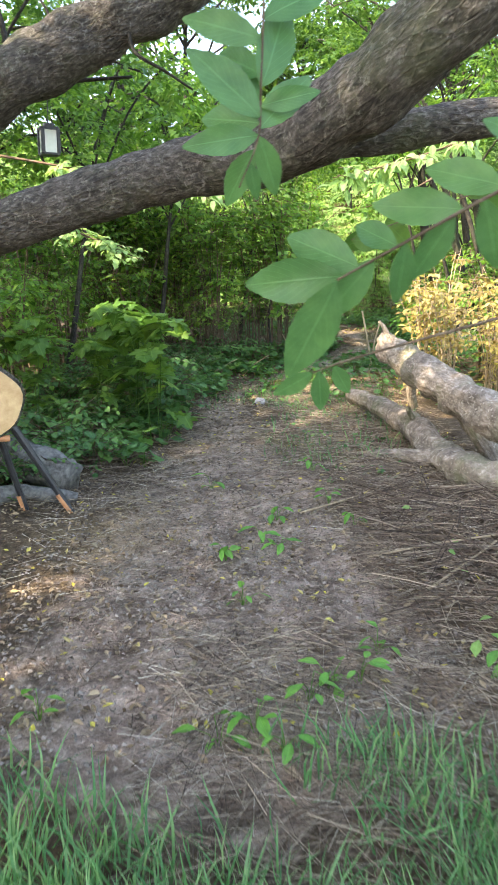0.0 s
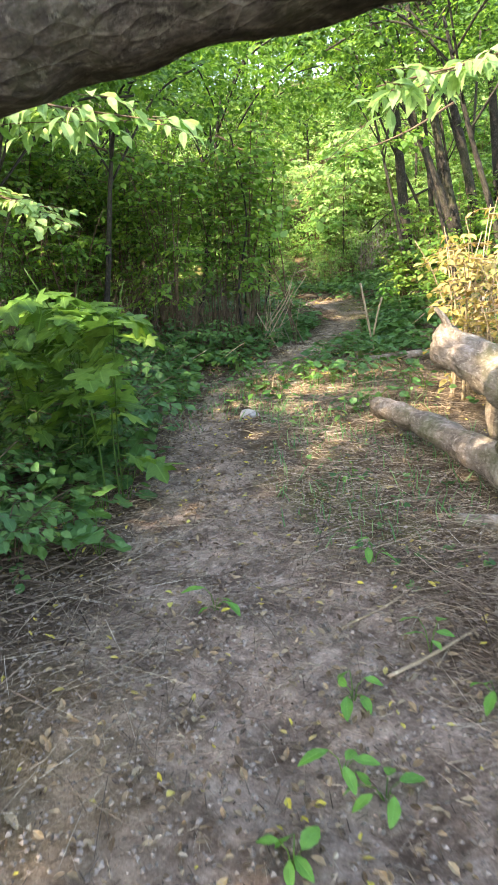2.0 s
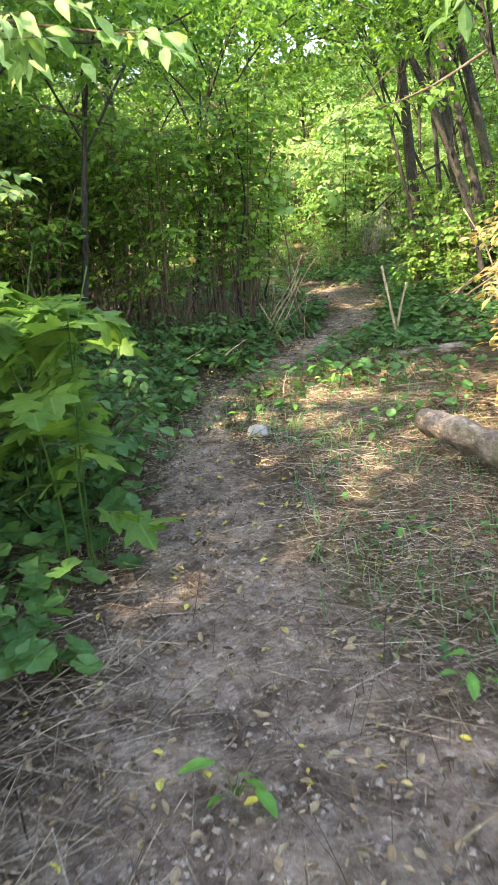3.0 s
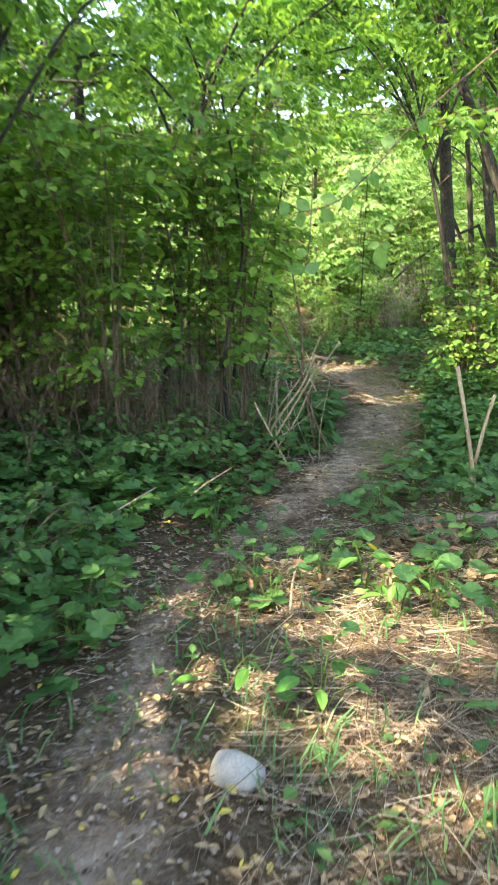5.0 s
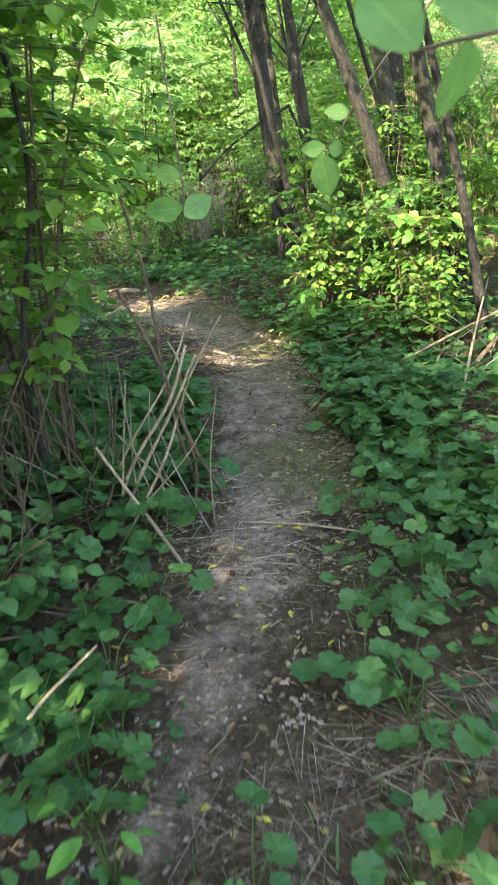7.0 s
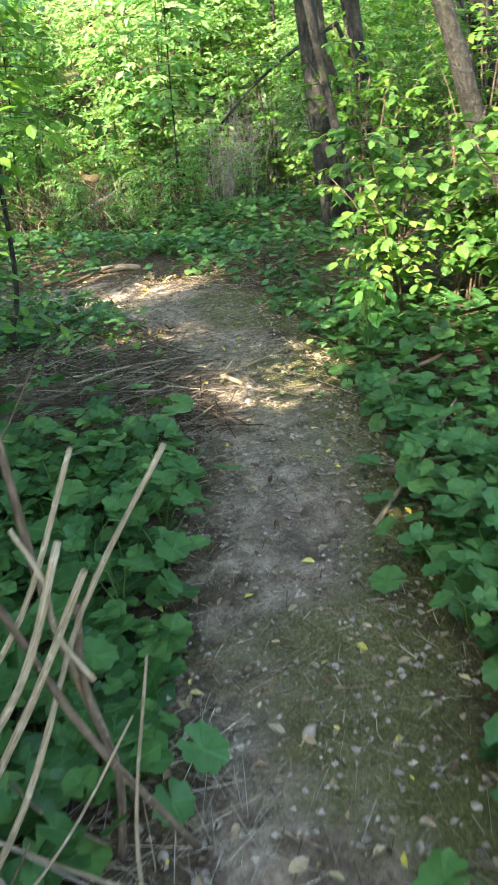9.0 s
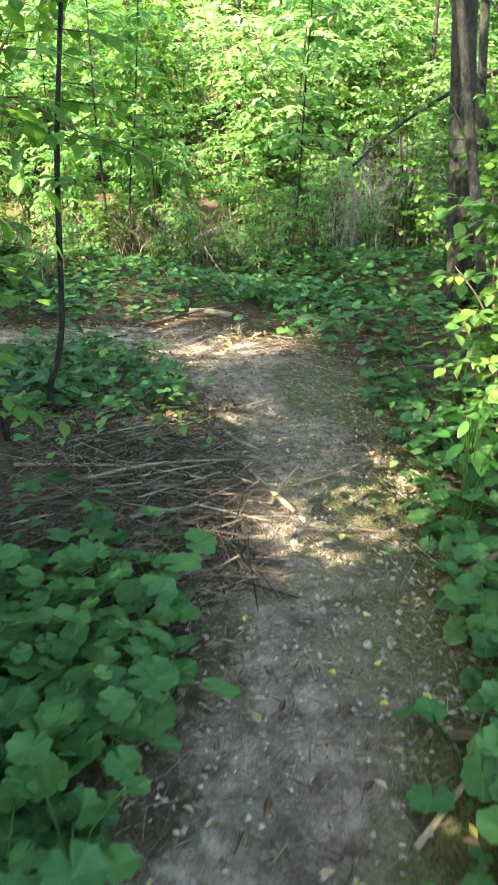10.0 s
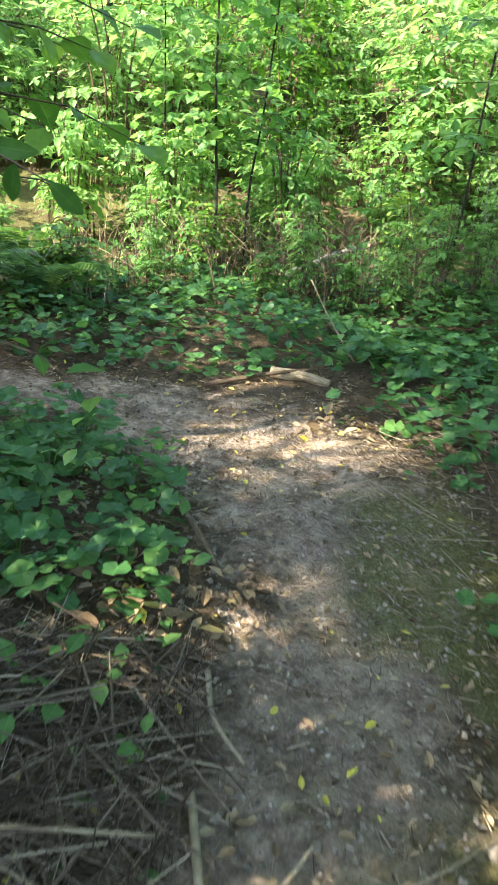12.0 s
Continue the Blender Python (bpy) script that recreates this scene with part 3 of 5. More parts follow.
def tree(name, x, y, tall, r, lean, crown_z, crown_r, leaves, seed, label, mat=None, size=0.13, sides=14, shape=None, leaf_mat=None):
    """A trunk with limbs, and a crown of leafy clumps with gaps."""
    rng = np.random.RandomState(seed)
    z = ground_at(x, y) - 0.1
    ob = tagged(new(name), label, "tree", "trees")
    ob.location = (x, y, z)
    trunk = Geo()
    line = smooth_line([(0, 0, 0), (lean[0] * 0.3 + rng.uniform(-0.05, 0.05), lean[1] * 0.3, tall * 0.33),
                        (lean[0] * 0.65, lean[1] * 0.65 + rng.uniform(-0.08, 0.08), tall * 0.66), (lean[0], lean[1], tall)], 9)
    tube(trunk, line, r, r * 0.35, sides, 0.14, 5, seed, 0.5)
    part("trunk", trunk, mat or M_TRUNK, ob, smooth=True)
    top = np.array((lean[0], lean[1], crown_z))
    tips = []
    for i in range(7):
        a = 2 * math.pi * i / 7 + rng.uniform(-0.3, 0.3)
        s = line[int(len(line) * rng.uniform(0.6, 0.95))]
        tip = top + np.array((math.sin(a) * crown_r * 0.8, math.cos(a) * crown_r * 0.8, rng.uniform(-0.5, 0.9)))
        limb = tube(Geo(), smooth_line([s, s * 0.5 + tip * 0.5 + np.array((0, 0, 0.3)), tip], 5), r * 0.3, 0.012, 6, 0.1, 5, i)
        part("limb", limb, mat or M_TRUNK, ob, smooth=True)
        tips.append(tip)
    clumps = max(8, leaves // 70)
    c = np.array([tips[rng.randint(7)] * rng.uniform(0.2, 1.1) + top * 0.0 for _ in range(clumps)])
    u = rng.normal(0, 1, (clumps, 3))
    u /= np.linalg.norm(u, axis=1)[:, None]
    c = top + u * (crown_r * rng.uniform(0.25, 1.0, (clumps, 1)) ** 0.6) * np.array((1, 1, 0.55))
    per = 9
    starts = np.repeat(c, leaves // clumps // per + 1, axis=0)
    starts = starts + rng.normal(0, 0.26, starts.shape) * np.array((1, 1, 0.7))
    starts = starts[~lets_sun_in(starts + np.array((x, y, z)))]
    g = Geo()
    sprays(g, None, shape or SMALL, starts, rng.uniform(0, 6.28, len(starts)), rng.uniform(0.3, 0.55, len(starts)), size, per, rng)
    part("crown", g, leaf_mat or M_CROWN, ob)
    return ob


# trees that stand by the path
T = "dark-barked tree trunk rising out of low forest undergrowth"
tree("tree", 4.42, 18.5, 7.5, 0.125, (-0.75, 0.1), 7.2, 2.0, 2600, 11, "straight dark tree standing at the bend of the path")
tree("tree", 6.0, 20.6, 7.5, 0.11, (-0.9, 0.2), 7.4, 1.8, 2200, 12, T)
tree("tree", 5.9, 21.6, 7.0, 0.07, (-0.6, 0.2), 6.8, 1.6, 1800, 13, T)
tree("tree", 5.0, 16.4, 6.5, 0.09, (-2.6, 0.2), 6.3, 1.9, 2200, 14, "slender tree leaning over towards the path")
tree("tree", 5.55, 17.2, 7.0, 0.11, (-1.6, 0.4), 6.8, 2.0, 2200, 15, T)
tree("tree", 4.35, 14.6, 6.0, 0.075, (-1.5, 0.2), 5.8, 1.8, 2000, 16, "mottled grey tree with a curved trunk above brush")
tree("tree", 6.6, 18.9, 7.5, 0.12, (-0.7, 0.2), 7.2, 2.2, 2400, 17, T)
# two tall trees added only to keep sun off the far right bank
tree("tree", -2.7, 15.8, 7.2, 0.1, (0.4, 0.0), 7.2, 2.3, 5000, 31, "tall leafy tree added behind the thicket to cast shade")
tree("tree", -1.4, 17.1, 7.6, 0.1, (0.2, 0.2), 7.6, 2.2, 5000, 32, "tall leafy tree added behind the thicket to cast shade")
tree("tree", 7.6, 15.5, 8.0, 0.14, (-0.5, 0.2), 7.6, 2.3, 2400, 18, T)
# trees added towards the sun, mostly out of view, whose crowns shade the path
SHADE = "tall leafy tree added to shade the path with its crown"
SPOTS = [(-5.4 + 0.4 * math.sin(3 * k), -6.5 + 2.3 * k, 5.4 + 0.5 * math.sin(2.3 * k), 2.5) for k in range(10)]
SPOTS += [(-7.8 + 0.5 * math.sin(2 * k), -7.5 + 2.6 * k, 8.0 + 0.6 * math.sin(1.9 * k), 2.8) for k in range(9)]
# two more, added to keep the sun off the leaning trunk
SPOTS += [(-3.9, 0.4, 5.2, 2.2), (-3.2, -1.8, 5.6, 2.2)]
for i, (x, y, t, cr) in enumerate(SPOTS):
    tree("tree", x, y, t, 0.13 + 0.01 * (i % 4), (0.3 * math.sin(i * 2.1), 0.3 * math.cos(i)), t, cr, 6000, 40 + i, SHADE)
# low trees behind the thicket
for i, (x, y, lx) in enumerate([(-2.6, 15.4, 1.2), (4.0, 12.2, -1.0), (-1.6, 19.8, 1.0), (6.9, 22.6, -0.6), (-3.6, 11.6, 1.0), (-3.3, 7.6, 0.9), (3.4, 26.0, 0.0), (-0.8, 25.5, 0.0), (6.4, 25.0, 0.0)]):
    tree("tree", x, y, 3.9, 0.06, (lx, 0.1), 3.8 + 0.3 * math.sin(i), 1.9, 3300, 140 + i, "slim understorey tree with spreading leafy branches", None, 0.1, 8)
for i, (x, y, lx, cz, cr, n) in enumerate([(-1.5, 11.4, 0.5, 3.5, 1.5, 3000), (-0.3, 14.2, 0.6, 3.7, 1.6, 3200), (0.2, 17.2, 0.9, 4.2, 1.6, 2600), (3.8, 13.6, -0.9, 3.8, 1.5, 1500), (4.0, 17.0, -0.9, 4.3, 1.5, 2200), (-2.4, 9.4, 0.6, 3.3, 1.5, 2600), (-2.0, 13.4, 0.3, 2.8, 1.5, 2600), (5.4, 19.4, -1.9, 4.7, 1.8, 2600), (5.9, 17.8, -1.4, 4.9, 1.8, 2400), (-0.9, 19.7, 1.6, 4.9, 1.8, 2400)]):
    tree("tree", x, y, cz - 0.2, 0.045, (lx, 0.15), cz, cr, n, 160 + i, "slim understorey tree with leaves spreading over the path", None, 0.1, 8, OVAL, M_SHRUB)
# far trees over the hillside
for i in range(16):
    x = -17 + 2.6 * i + 1.1 * math.sin(i * 4.7)
    tree("tree", x, 35 + 3.5 * math.sin(i * 2.3) + (i % 3) * 3, 8.5 + 2 * math.sin(i * 1.7), 0.2, (0.4, 0.0), 4.6 + 1.2 * math.sin(i), 4.0, 5000, 70 + i, "distant broadleaf tree on the sunny hillside", None, 0.3, 8)
for i in range(6):
    tree("tree", -11 - (i % 2) * 2, 3 + i * 4.0, 9, 0.18, (0.5, 0.0), 5.2, 3.2, 3000, 90 + i, "broadleaf tree deep in the wood beside the path", None, 0.22, 8)
    tree("tree", 10.5 + (i % 2) * 2, 3 + i * 4.0, 9, 0.18, (-0.5, 0.0), 5.2, 3.2, 3000, 100 + i, "broadleaf tree deep in the wood beside the path", None, 0.22, 8)
for i in range(4):
    tree("tree", -6 + i * 4.0, -17 - (i % 2), 9, 0.18, (0.2, 0.3), 5.2, 3.2, 2400, 110 + i, "broadleaf tree at the edge of the clearing", None, 0.22, 8)

# stock of shrubs, first ones set in place, others copied
S_OVAL = [shrub("shrub", 200 + i, 1.7, 0.75, 7, 74, 8, 0.085, OVAL, M_SHRUB, 0.2, label="leafy green shrub with oval leaves beside the path", group="oval-leaved shrubs") for i in range(3)]
S_LIME = [shrub("shrub", 210 + i, 1.25, 0.7, 6, 56, 7, 0.1, OVAL_WIDE, M_HAZEL, 0.25, label="hazel shrub with broad soft yellowing green leaves", group="lime shrubs") for i in range(2)]
S_THICK = [shrub("thicket_shrub", 220 + i, 2.9, 1.05, 13, 150, 7, 0.095, OVAL_WIDE, M_SHRUB, 0.24, label="tall thicket of thin brown stems, leafy above", group="thicket", upright=0.5, thick=0.009) for i in range(3)]
S_MAPLE = [shrub("maple_sapling", 230 + i, 1.7, 0.5, 3, 26, 5, 0.14, MAPLE, M_MAPLE, 0.32, stem_mat=M_FERN, thick=0.007, label="young maple with bright lobed leaves", group="maple saplings") for i in range(2)]
S_HERB = [shrub("tall_herb", 240 + i, 1.25, 0.5, 9, 62, 7, 0.1, leaf_oval(0.42, 0.2), M_LIME, 0.15, label="sunlit bright green tall herb on the slope", group="tall herbs", upright=0.9, thick=0.007, twiggy=False) for i in range(3)]
S_BRAM = [shrub("bramble_bush", 250 + i, 0.6, 0.6, 8, 52, 6, 0.085, OVAL_WIDE, M_IVY, 0.1, label="low dark green bramble bush with trailing stems", group="bramble bushes", upright=0.0, thick=0.006) for i in range(2)]
S_DRY = [shrub("dry_bush", 260 + i, 1.7, 0.7, 9, 60, 6, 0.09, OVAL, M_DRYLEAF, 0.15, stem_mat=M_STICK, label="sunlit bush with withered golden-brown leaves", group="withered bushes") for i in range(2)]
# the second kind has hillside haze and sun in its paled leaf colour
S_FAR = [shrub("far_shrub", 270 + i, 2.4, 1.3, 8, 110, 9, 0.13, SMALL, (M_LIME, M_PALEGREEN, M_SHRUB)[i], 0.1, label=("bright lime shrub on the far hillside", "shrub on the far hillside, sun and haze put into its pale leaf colour", "mid-green shrub on the far hillside")[i], group="hillside shrubs", twiggy=False) for i in range(3)]
for ob, x, y in zip(S_OVAL + S_LIME + S_THICK + S_MAPLE + S_HERB + S_BRAM + S_DRY + S_FAR,
                    (-2.4, -2.9, 3.1, 3.9, 3.75, -0.6, -1.9, -1.3, -0.85, -1.15, 0.6, 2.9, 4.4, -0.95, -1.2, 1.95, 2.35, -1.0, 2.5, 6.0),
                    (6.2, 8.0, 10.0, 15.4, 14.7, 12.2, 13.9, 12.8, 6.55, 7.15, 22.8, 22.9, 23.0, 7.6, 8.4, 8.5, 9.1, 26, 27, 26)):
    ob.location = (x, y, ground_at(x, y))
R2 = np.random.RandomState(5)
plant_out(S_OVAL, 26, -4.6, -1.7, 3.2, 12.0, 1.5, R2, 0.8, 1.5, 0.8)
plant_out(S_OVAL + S_THICK, 9, -5.5, -2.2, 11, 17, 1.5, R2, 0.8, 1.4, 0.8)
plant_out(S_MAPLE, 5, -2.1, -1.0, 6.2, 9.0, 0.8, R2, 0.6, 1.05, 0.5)
plant_out(S_BRAM, 16, -2.2, -0.75, 6.6, 10.0, 0.85, R2, 0.55, 1.0, 0.3)
for x, y, k in ((-1.45, 5.15, 0.6), (-1.75, 4.75, 0.55), (-1.3, 5.7, 0.7), (-1.6, 6.1, 0.9), (-1.9, 5.4, 0.9)):
    put(S_BRAM[0], x, y, 5 * x, k)
plant_out(S_THICK, 19, -2.8, 0.7, 12.3, 15.6, 1.15, R2, 0.7, 1.15, 0.75, sunny=True)
plant_out(S_BRAM, 12, -2.6, 0.2, 10.9, 12.5, 0.9, R2, 0.6, 0.95, 0.35)
plant_out(S_OVAL + S_LIME, 12, 2.5, 5.8, 5.6, 13.0, 1.4, R2, 0.7, 1.3, 0.7)
plant_out(S_DRY, 5, 1.7, 3.4, 7.8, 10.0, 1.2, R2, 0.6, 1.1, 0.6)
plant_out(S_LIME, 7, 3.4, 4.7, 13.8, 16.6, 1.2, R2, 0.6, 1.0, 0.55)
plant_out(S_OVAL, 22, 4.2, 8, 14, 21, 1.6, R2, 0.6, 1.1, 0.8)
plant_out(S_HERB + S_LIME[:1], 64, -4, 7.5, 20.3, 24.0, 2.0, R2, 0.45, 0.85, 0.9, 0.3)
plant_out(S_HERB, 95, -6, 8.5, 22.6, 28.5, 2.0, R2, 0.8, 1.5, 0.9, 0.4)
plant_out(S_FAR, 190, -12, 14, 24.2, 38, 2.0, R2, 0.7, 1.5, 0.9, 0.5)
plant_out(S_FAR + S_OVAL, 14, -10, -4, 2, 22, 2.0, R2, 0.9, 1.5, 0.9, 0.8)
plant_out(S_FAR + S_OVAL, 34, 5.6, 13, 15, 25, 2.0, R2, 0.8, 1.3, 0.9, 0.6)
plant_out(S_FAR + S_OVAL, 14, 5, 11, 2, 16, 2.0, R2, 0.9, 1.5, 0.9, 0.8)
plant_out(S_OVAL, 8, -8, 8, -14, -10, 2.0, R2, 1.0, 1.5, -9, 0.8)
plant_out(S_HERB, 12, -5, -0.2, 18.9, 21.5, 2.0, R2, 0.5, 0.9, 0.4, 0.4)


# ---- the leaning tree over the path, its branches and the lantern ----
def arched_tree():
    ob = tagged(new("leaning_tree"), "fallen rough-barked tree arching low over the path", "tree")
    trunk = tube(Geo(), smooth_line([(-2.6, 4.05, 1.25), (-1.7, 3.85, 1.6), (-0.92, 3.72, 1.83), (-0.3, 3.58, 1.97), (0.1, 3.3, 2.0), (0.4, 2.95, 2.1), (0.62, 2.75, 2.26), (0.95, 2.6, 2.5), (1.6, 2.4, 3.1), (2.6, 2.2, 4.2)], 14),
                 0.115, 0.155, 40, 0.14, 9, 3)
    part("trunk", trunk, M_BARK, ob, smooth=True)
    part("limb", tube(Geo(), smooth_line([(0.25, 3.15, 2.03), (0.6, 3.25, 2.05), (1.1, 3.35, 2.12), (1.9, 3.5, 2.1), (2.9, 3.6, 1.2), (3.1, 3.6, 0.0)], 9), 0.085, 0.07, 18, 0.2, 8, 5), M_BARK, ob, smooth=True)
    part("root_end", tube(Geo(), smooth_line([(-2.5, 4.02, 1.3), (-2.9, 4.1, 0.8), (-3.1, 4.1, -0.1)], 8), 0.14, 0.22, 18, 0.25, 6, 6), M_BARK, ob, smooth=True)
    return ob


def upper_tree():
    ob = tagged(new("leaning_tree"), "second dark leaning trunk with flaking bark patches", "tree")
    part("trunk", tube(Geo(), smooth_line([(-3.4, 4.9, -0.1), (-2.4, 4.75, 1.9), (-1.41, 4.6, 2.56), (-0.76, 4.6, 2.87), (-0.3, 4.6, 3.1), (0.4, 4.6, 3.6), (1.4, 4.5, 4.6)], 12), 0.19, 0.15, 28, 0.25, 6, 9), M_BARK, ob, smooth=True)
    part("dead_twig", tube(Geo(), smooth_line([(-0.62, 4.5, 2.85), (-0.58, 4.45, 2.7), (-0.42, 4.45, 2.6), (-0.27, 4.45, 2.5)], 4), 0.014, 0.006, 6, 0.1, 9), M_TRUNK, ob, smooth=True)
    part("dead_twig", tube(Geo(), smooth_line([(-1.35, 4.7, 2.6), (-1.38, 4.75, 2.95), (-1.5, 4.8, 3.3)], 4), 0.022, 0.01, 6, 0.1, 9), M_TRUNK, ob, smooth=True)
    part("dead_twig", tube(Geo(), smooth_line([(-1.0, 4.6, 2.75), (-1.1, 4.65, 3.0), (-1.25, 4.8, 3.2)], 4), 0.012, 0.005, 6, 0.1, 9), M_TRUNK, ob, smooth=True)
    return ob


arched_tree()
upper_tree()


def lantern(x, y, z):
    ob = tagged(new("lantern"), "small black metal lantern with frosted panes hanging from a branch", "lantern")
    ob.location, ob.rotation_euler = (x, y, z), (0, 0.03, 0.5)
    w, h = 0.1, 0.15
    part("base", hard_box(Geo(), (0, 0, 0.006), (w + 0.02, w + 0.02, 0.012)), M_BLACK, ob)
    part("roof", hard_box(Geo(), (0, 0, h + 0.012), (w + 0.024, w + 0.024, 0.016)), M_BLACK, ob)
    part("cap", hard_box(Geo(), (0, 0, h + 0.033), (w * 0.6, w * 0.6, 0.026)), M_BLACK, ob)
    for sx in (-1, 1):
        for sy in (-1, 1):
            part("post", hard_box(Geo(), (sx * w / 2, sy * w / 2, h / 2 + 0.008), (0.022, 0.022, h - 0.008)), M_BLACK, ob)
    for a in range(4):
        t = Matrix.Rotation(a * math.pi / 2, 3, "Z")
        part("pane", hard_box(Geo(), t @ Vector((0, w / 2 - 0.001, h / 2 + 0.008)), (w - 0.014, 0.003, h - 0.01), t), M_FROST, ob)
    part("hanger", tube(Geo(), [(0, 0, h + 0.04), (0.004, 0, h + 0.14), (0.0, 0, h + 0.3)], 0.003, 0.003, 6), M_BLACK, ob)
    return ob


lantern(-1.28, 5.2, 2.29)
branch = tagged(new("lantern_branch", tube(Geo(), smooth_line([(-3.0, 5.6, 2.3), (-2.0, 5.3, 2.6), (-1.28, 5.2, 2.72), (-0.7, 5.15, 2.74)], 6), 0.03, 0.01, 8, 0.15, 8).mesh("lantern_branch", M_TRUNK, True)), "thin dark branch from which a lantern hangs", "branch")


# ---- sprigs that hang into the way, leaf by leaf ----
LARGE_MESH = {}


def big_leaf(kind):
    if kind not in LARGE_MESH:
        g = Geo()
        w, d, fold = {"ash": (0.42, 0.22, 0.15), "broad": (0.66, 0.15, 0.1), "narrow": (0.34, 0.35, 0.2)}[kind]
        g.add(*leaf_large(w, d, 14, 0.025, fold))
        LARGE_MESH[kind] = g
    return LARGE_MESH[kind]


def sprig(name, line, leaves, mat, kind, label, thick=0.004):
    """A twig with leaves: each leaf is (place on the twig, yaw, tilt, turn about the sight line, length), degrees."""
    ob = tagged(new(name), label, "branch")
    pts = smooth_line(line, 8)
    part("twig", tube(Geo(), pts, thick, thick * 0.4, 7, 0.1, 30), M_STEM, ob, smooth=True)
    me = big_leaf(kind).mesh("leaf", mat, True)
    for t, yaw, pitch, roll, size in leaves:
        o = part("leaf", me, mat, ob)
        at = pts[min(len(pts) - 1, int(t * (len(pts) - 1)))]
        o.matrix_basis = pose(*at, pitch, roll, yaw) @ Matrix.Scale(size, 4)
    return ob


sprig("overhanging_sprig", [(0.1, 1.0, 2.25), (0.06, 0.97, 1.95), (0.045, 0.95, 1.75), (0.04, 0.94, 1.68), (0.015, 0.93, 1.62)],
      [(0.78, 12, 72, 155, 0.08), (0.74, -10, 70, 40, 0.1), (0.68, 15, 80, -42, 0.12), (0.7, 0, 60, -75, 0.1), (0.78, 10, 100, -98, 0.09), (0.82, -15, 75, -140, 0.085), (0.55, 20, 85, 25, 0.12),
       (0.52, -20, 70, -60, 0.1), (0.62, 0, 110, 80, 0.07), (0.6, 30, 60, -20, 0.09), (0.9, 0, 80, 170, 0.045), (0.45, 10, 80, -70, 0.1), (0.42, -10, 75, 60, 0.1)], M_ASH, "ash", "grey-green leafy sprig hanging over the path", 0.0022)
sprig("ash_branch", [(0.75, 1.35, 1.85), (0.5, 1.2, 1.68), (0.34, 1.12, 1.6), (0.24, 1.1, 1.55), (0.15, 1.08, 1.505)],
      [(1.0, 5, 75, -157, 0.175), (0.97, 10, 60, -95, 0.165), (0.93, -5, 62, -65, 0.15), (0.86, 0, 80, -140, 0.12), (0.72, 8, 72, 178, 0.1), (0.75, -8, 55, -60, 0.1), (0.55, 0, 78, -150, 0.11),
       (0.5, 12, 58, -82, 0.14), (0.44, -12, 70, 165, 0.12), (0.4, 0, 60, -68, 0.14), (0.3, 0, 76, -170, 0.12), (0.28, 10, 64, -50, 0.13), (0.15, 0, 70, -120, 0.13), (0.12, 0, 60, -30, 0.13)],
      M_ASH, "ash", "ash branch with long toothed green leaves")
sprig("ash_branch", [(0.85, 1.5, 1.5), (0.45, 1.35, 1.42), (0.22, 1.3, 1.37), (0.13, 1.28, 1.345)],
      [(1.0, 10, 70, -125, 0.085), (0.97, 0, 75, 175, 0.085), (0.85, 0, 70, 150, 0.075)], M_ASH, "ash", "thin ash branch tip with small leaves")
sprig("maple_branch", [(1.6, 3.3, 1.95), (1.1, 3.0, 1.85), (0.7, 2.9, 1.72), (0.4, 2.85, 1.62)],
      [(t, 25 * (k % 3) - 25, 50 + 10 * (k % 4), (80 if k % 2 else -130) + 17 * (k % 4), 0.12) for k, t in enumerate((0.3, 0.38, 0.46, 0.54, 0.62, 0.7, 0.78, 0.86, 0.93, 1.0))], M_CROWN, "broad", "dark leafy branch under the leaning trunk")
sprig("lime_branch", [(0.9, 11.9, 2.1), (0.83, 11.6, 1.72), (0.78, 11.4, 1.54), (0.75, 11.32, 1.46)],
      [(1.0, -20, 60, 60, 0.12), (0.9, 0, 65, -95, 0.12), (0.6, 0, 60, -80, 0.09)], M_LIME, "broad", "lime-green hazel twig hanging beside the path")
sprig("lime_branch", [(1.75, 11.4, 2.1), (1.45, 11.35, 1.85), (1.27, 11.3, 1.66), (1.2, 11.3, 1.6)],
      [(0.97, -20, 70, 165, 0.15), (0.85, 0, 60, -90, 0.08), (0.8, -10, 60, 110, 0.08), (0.55, 0, 60, -80, 0.08)], M_LIME, "broad", "lime-green hazel twig hanging beside the path")
sprig("lime_branch", [(1.5, 9.9, 2.5), (1.0, 9.75, 2.1), (0.75, 9.65, 1.85), (0.58, 9.6, 1.72), (0.4, 9.58, 1.68)],
      [(t, 12 * (k % 3) - 20, 55 + 6 * (k % 4), (-70 if k % 2 else 130) + 9 * (k % 5), 0.075) for k, t in enumerate((0.3, 0.4, 0.5, 0.58, 0.66, 0.74, 0.82, 0.88, 0.94, 1.0))], M_LIME, "broad", "lime-green hazel twig hanging beside the path")
sprig("sunlit_branch", [(-2.2, 7.5, 2.2), (-1.4, 7.2, 2.25), (-0.85, 7.0, 2.22), (-0.3, 6.95, 2.2)],
      [(t, 30 * (k % 3) - 30, 40 + 12 * (k % 4), (105 if k % 2 else -125) + 14 * (k % 5), 0.13) for k, t in enumerate(np.linspace(0.25, 1, 20))], M_LIME, "narrow", "sunlit branch with long hanging pale green leaves")
sprig("dark_branch", [(0.7, 15.7, 2.0), (1.2, 15.6, 1.62), (1.5, 15.5, 1.5), (1.72, 15.5, 1.4)],
      [(t, 25 * (k % 3) - 25, 45 + 10 * (k % 4), (80 if k % 2 else 170) + 17 * (k % 4), 0.085) for k, t in enumerate(np.linspace(0.3, 1, 12))], M_CROWN, "ash", "dark leafy branch reaching over the brush")


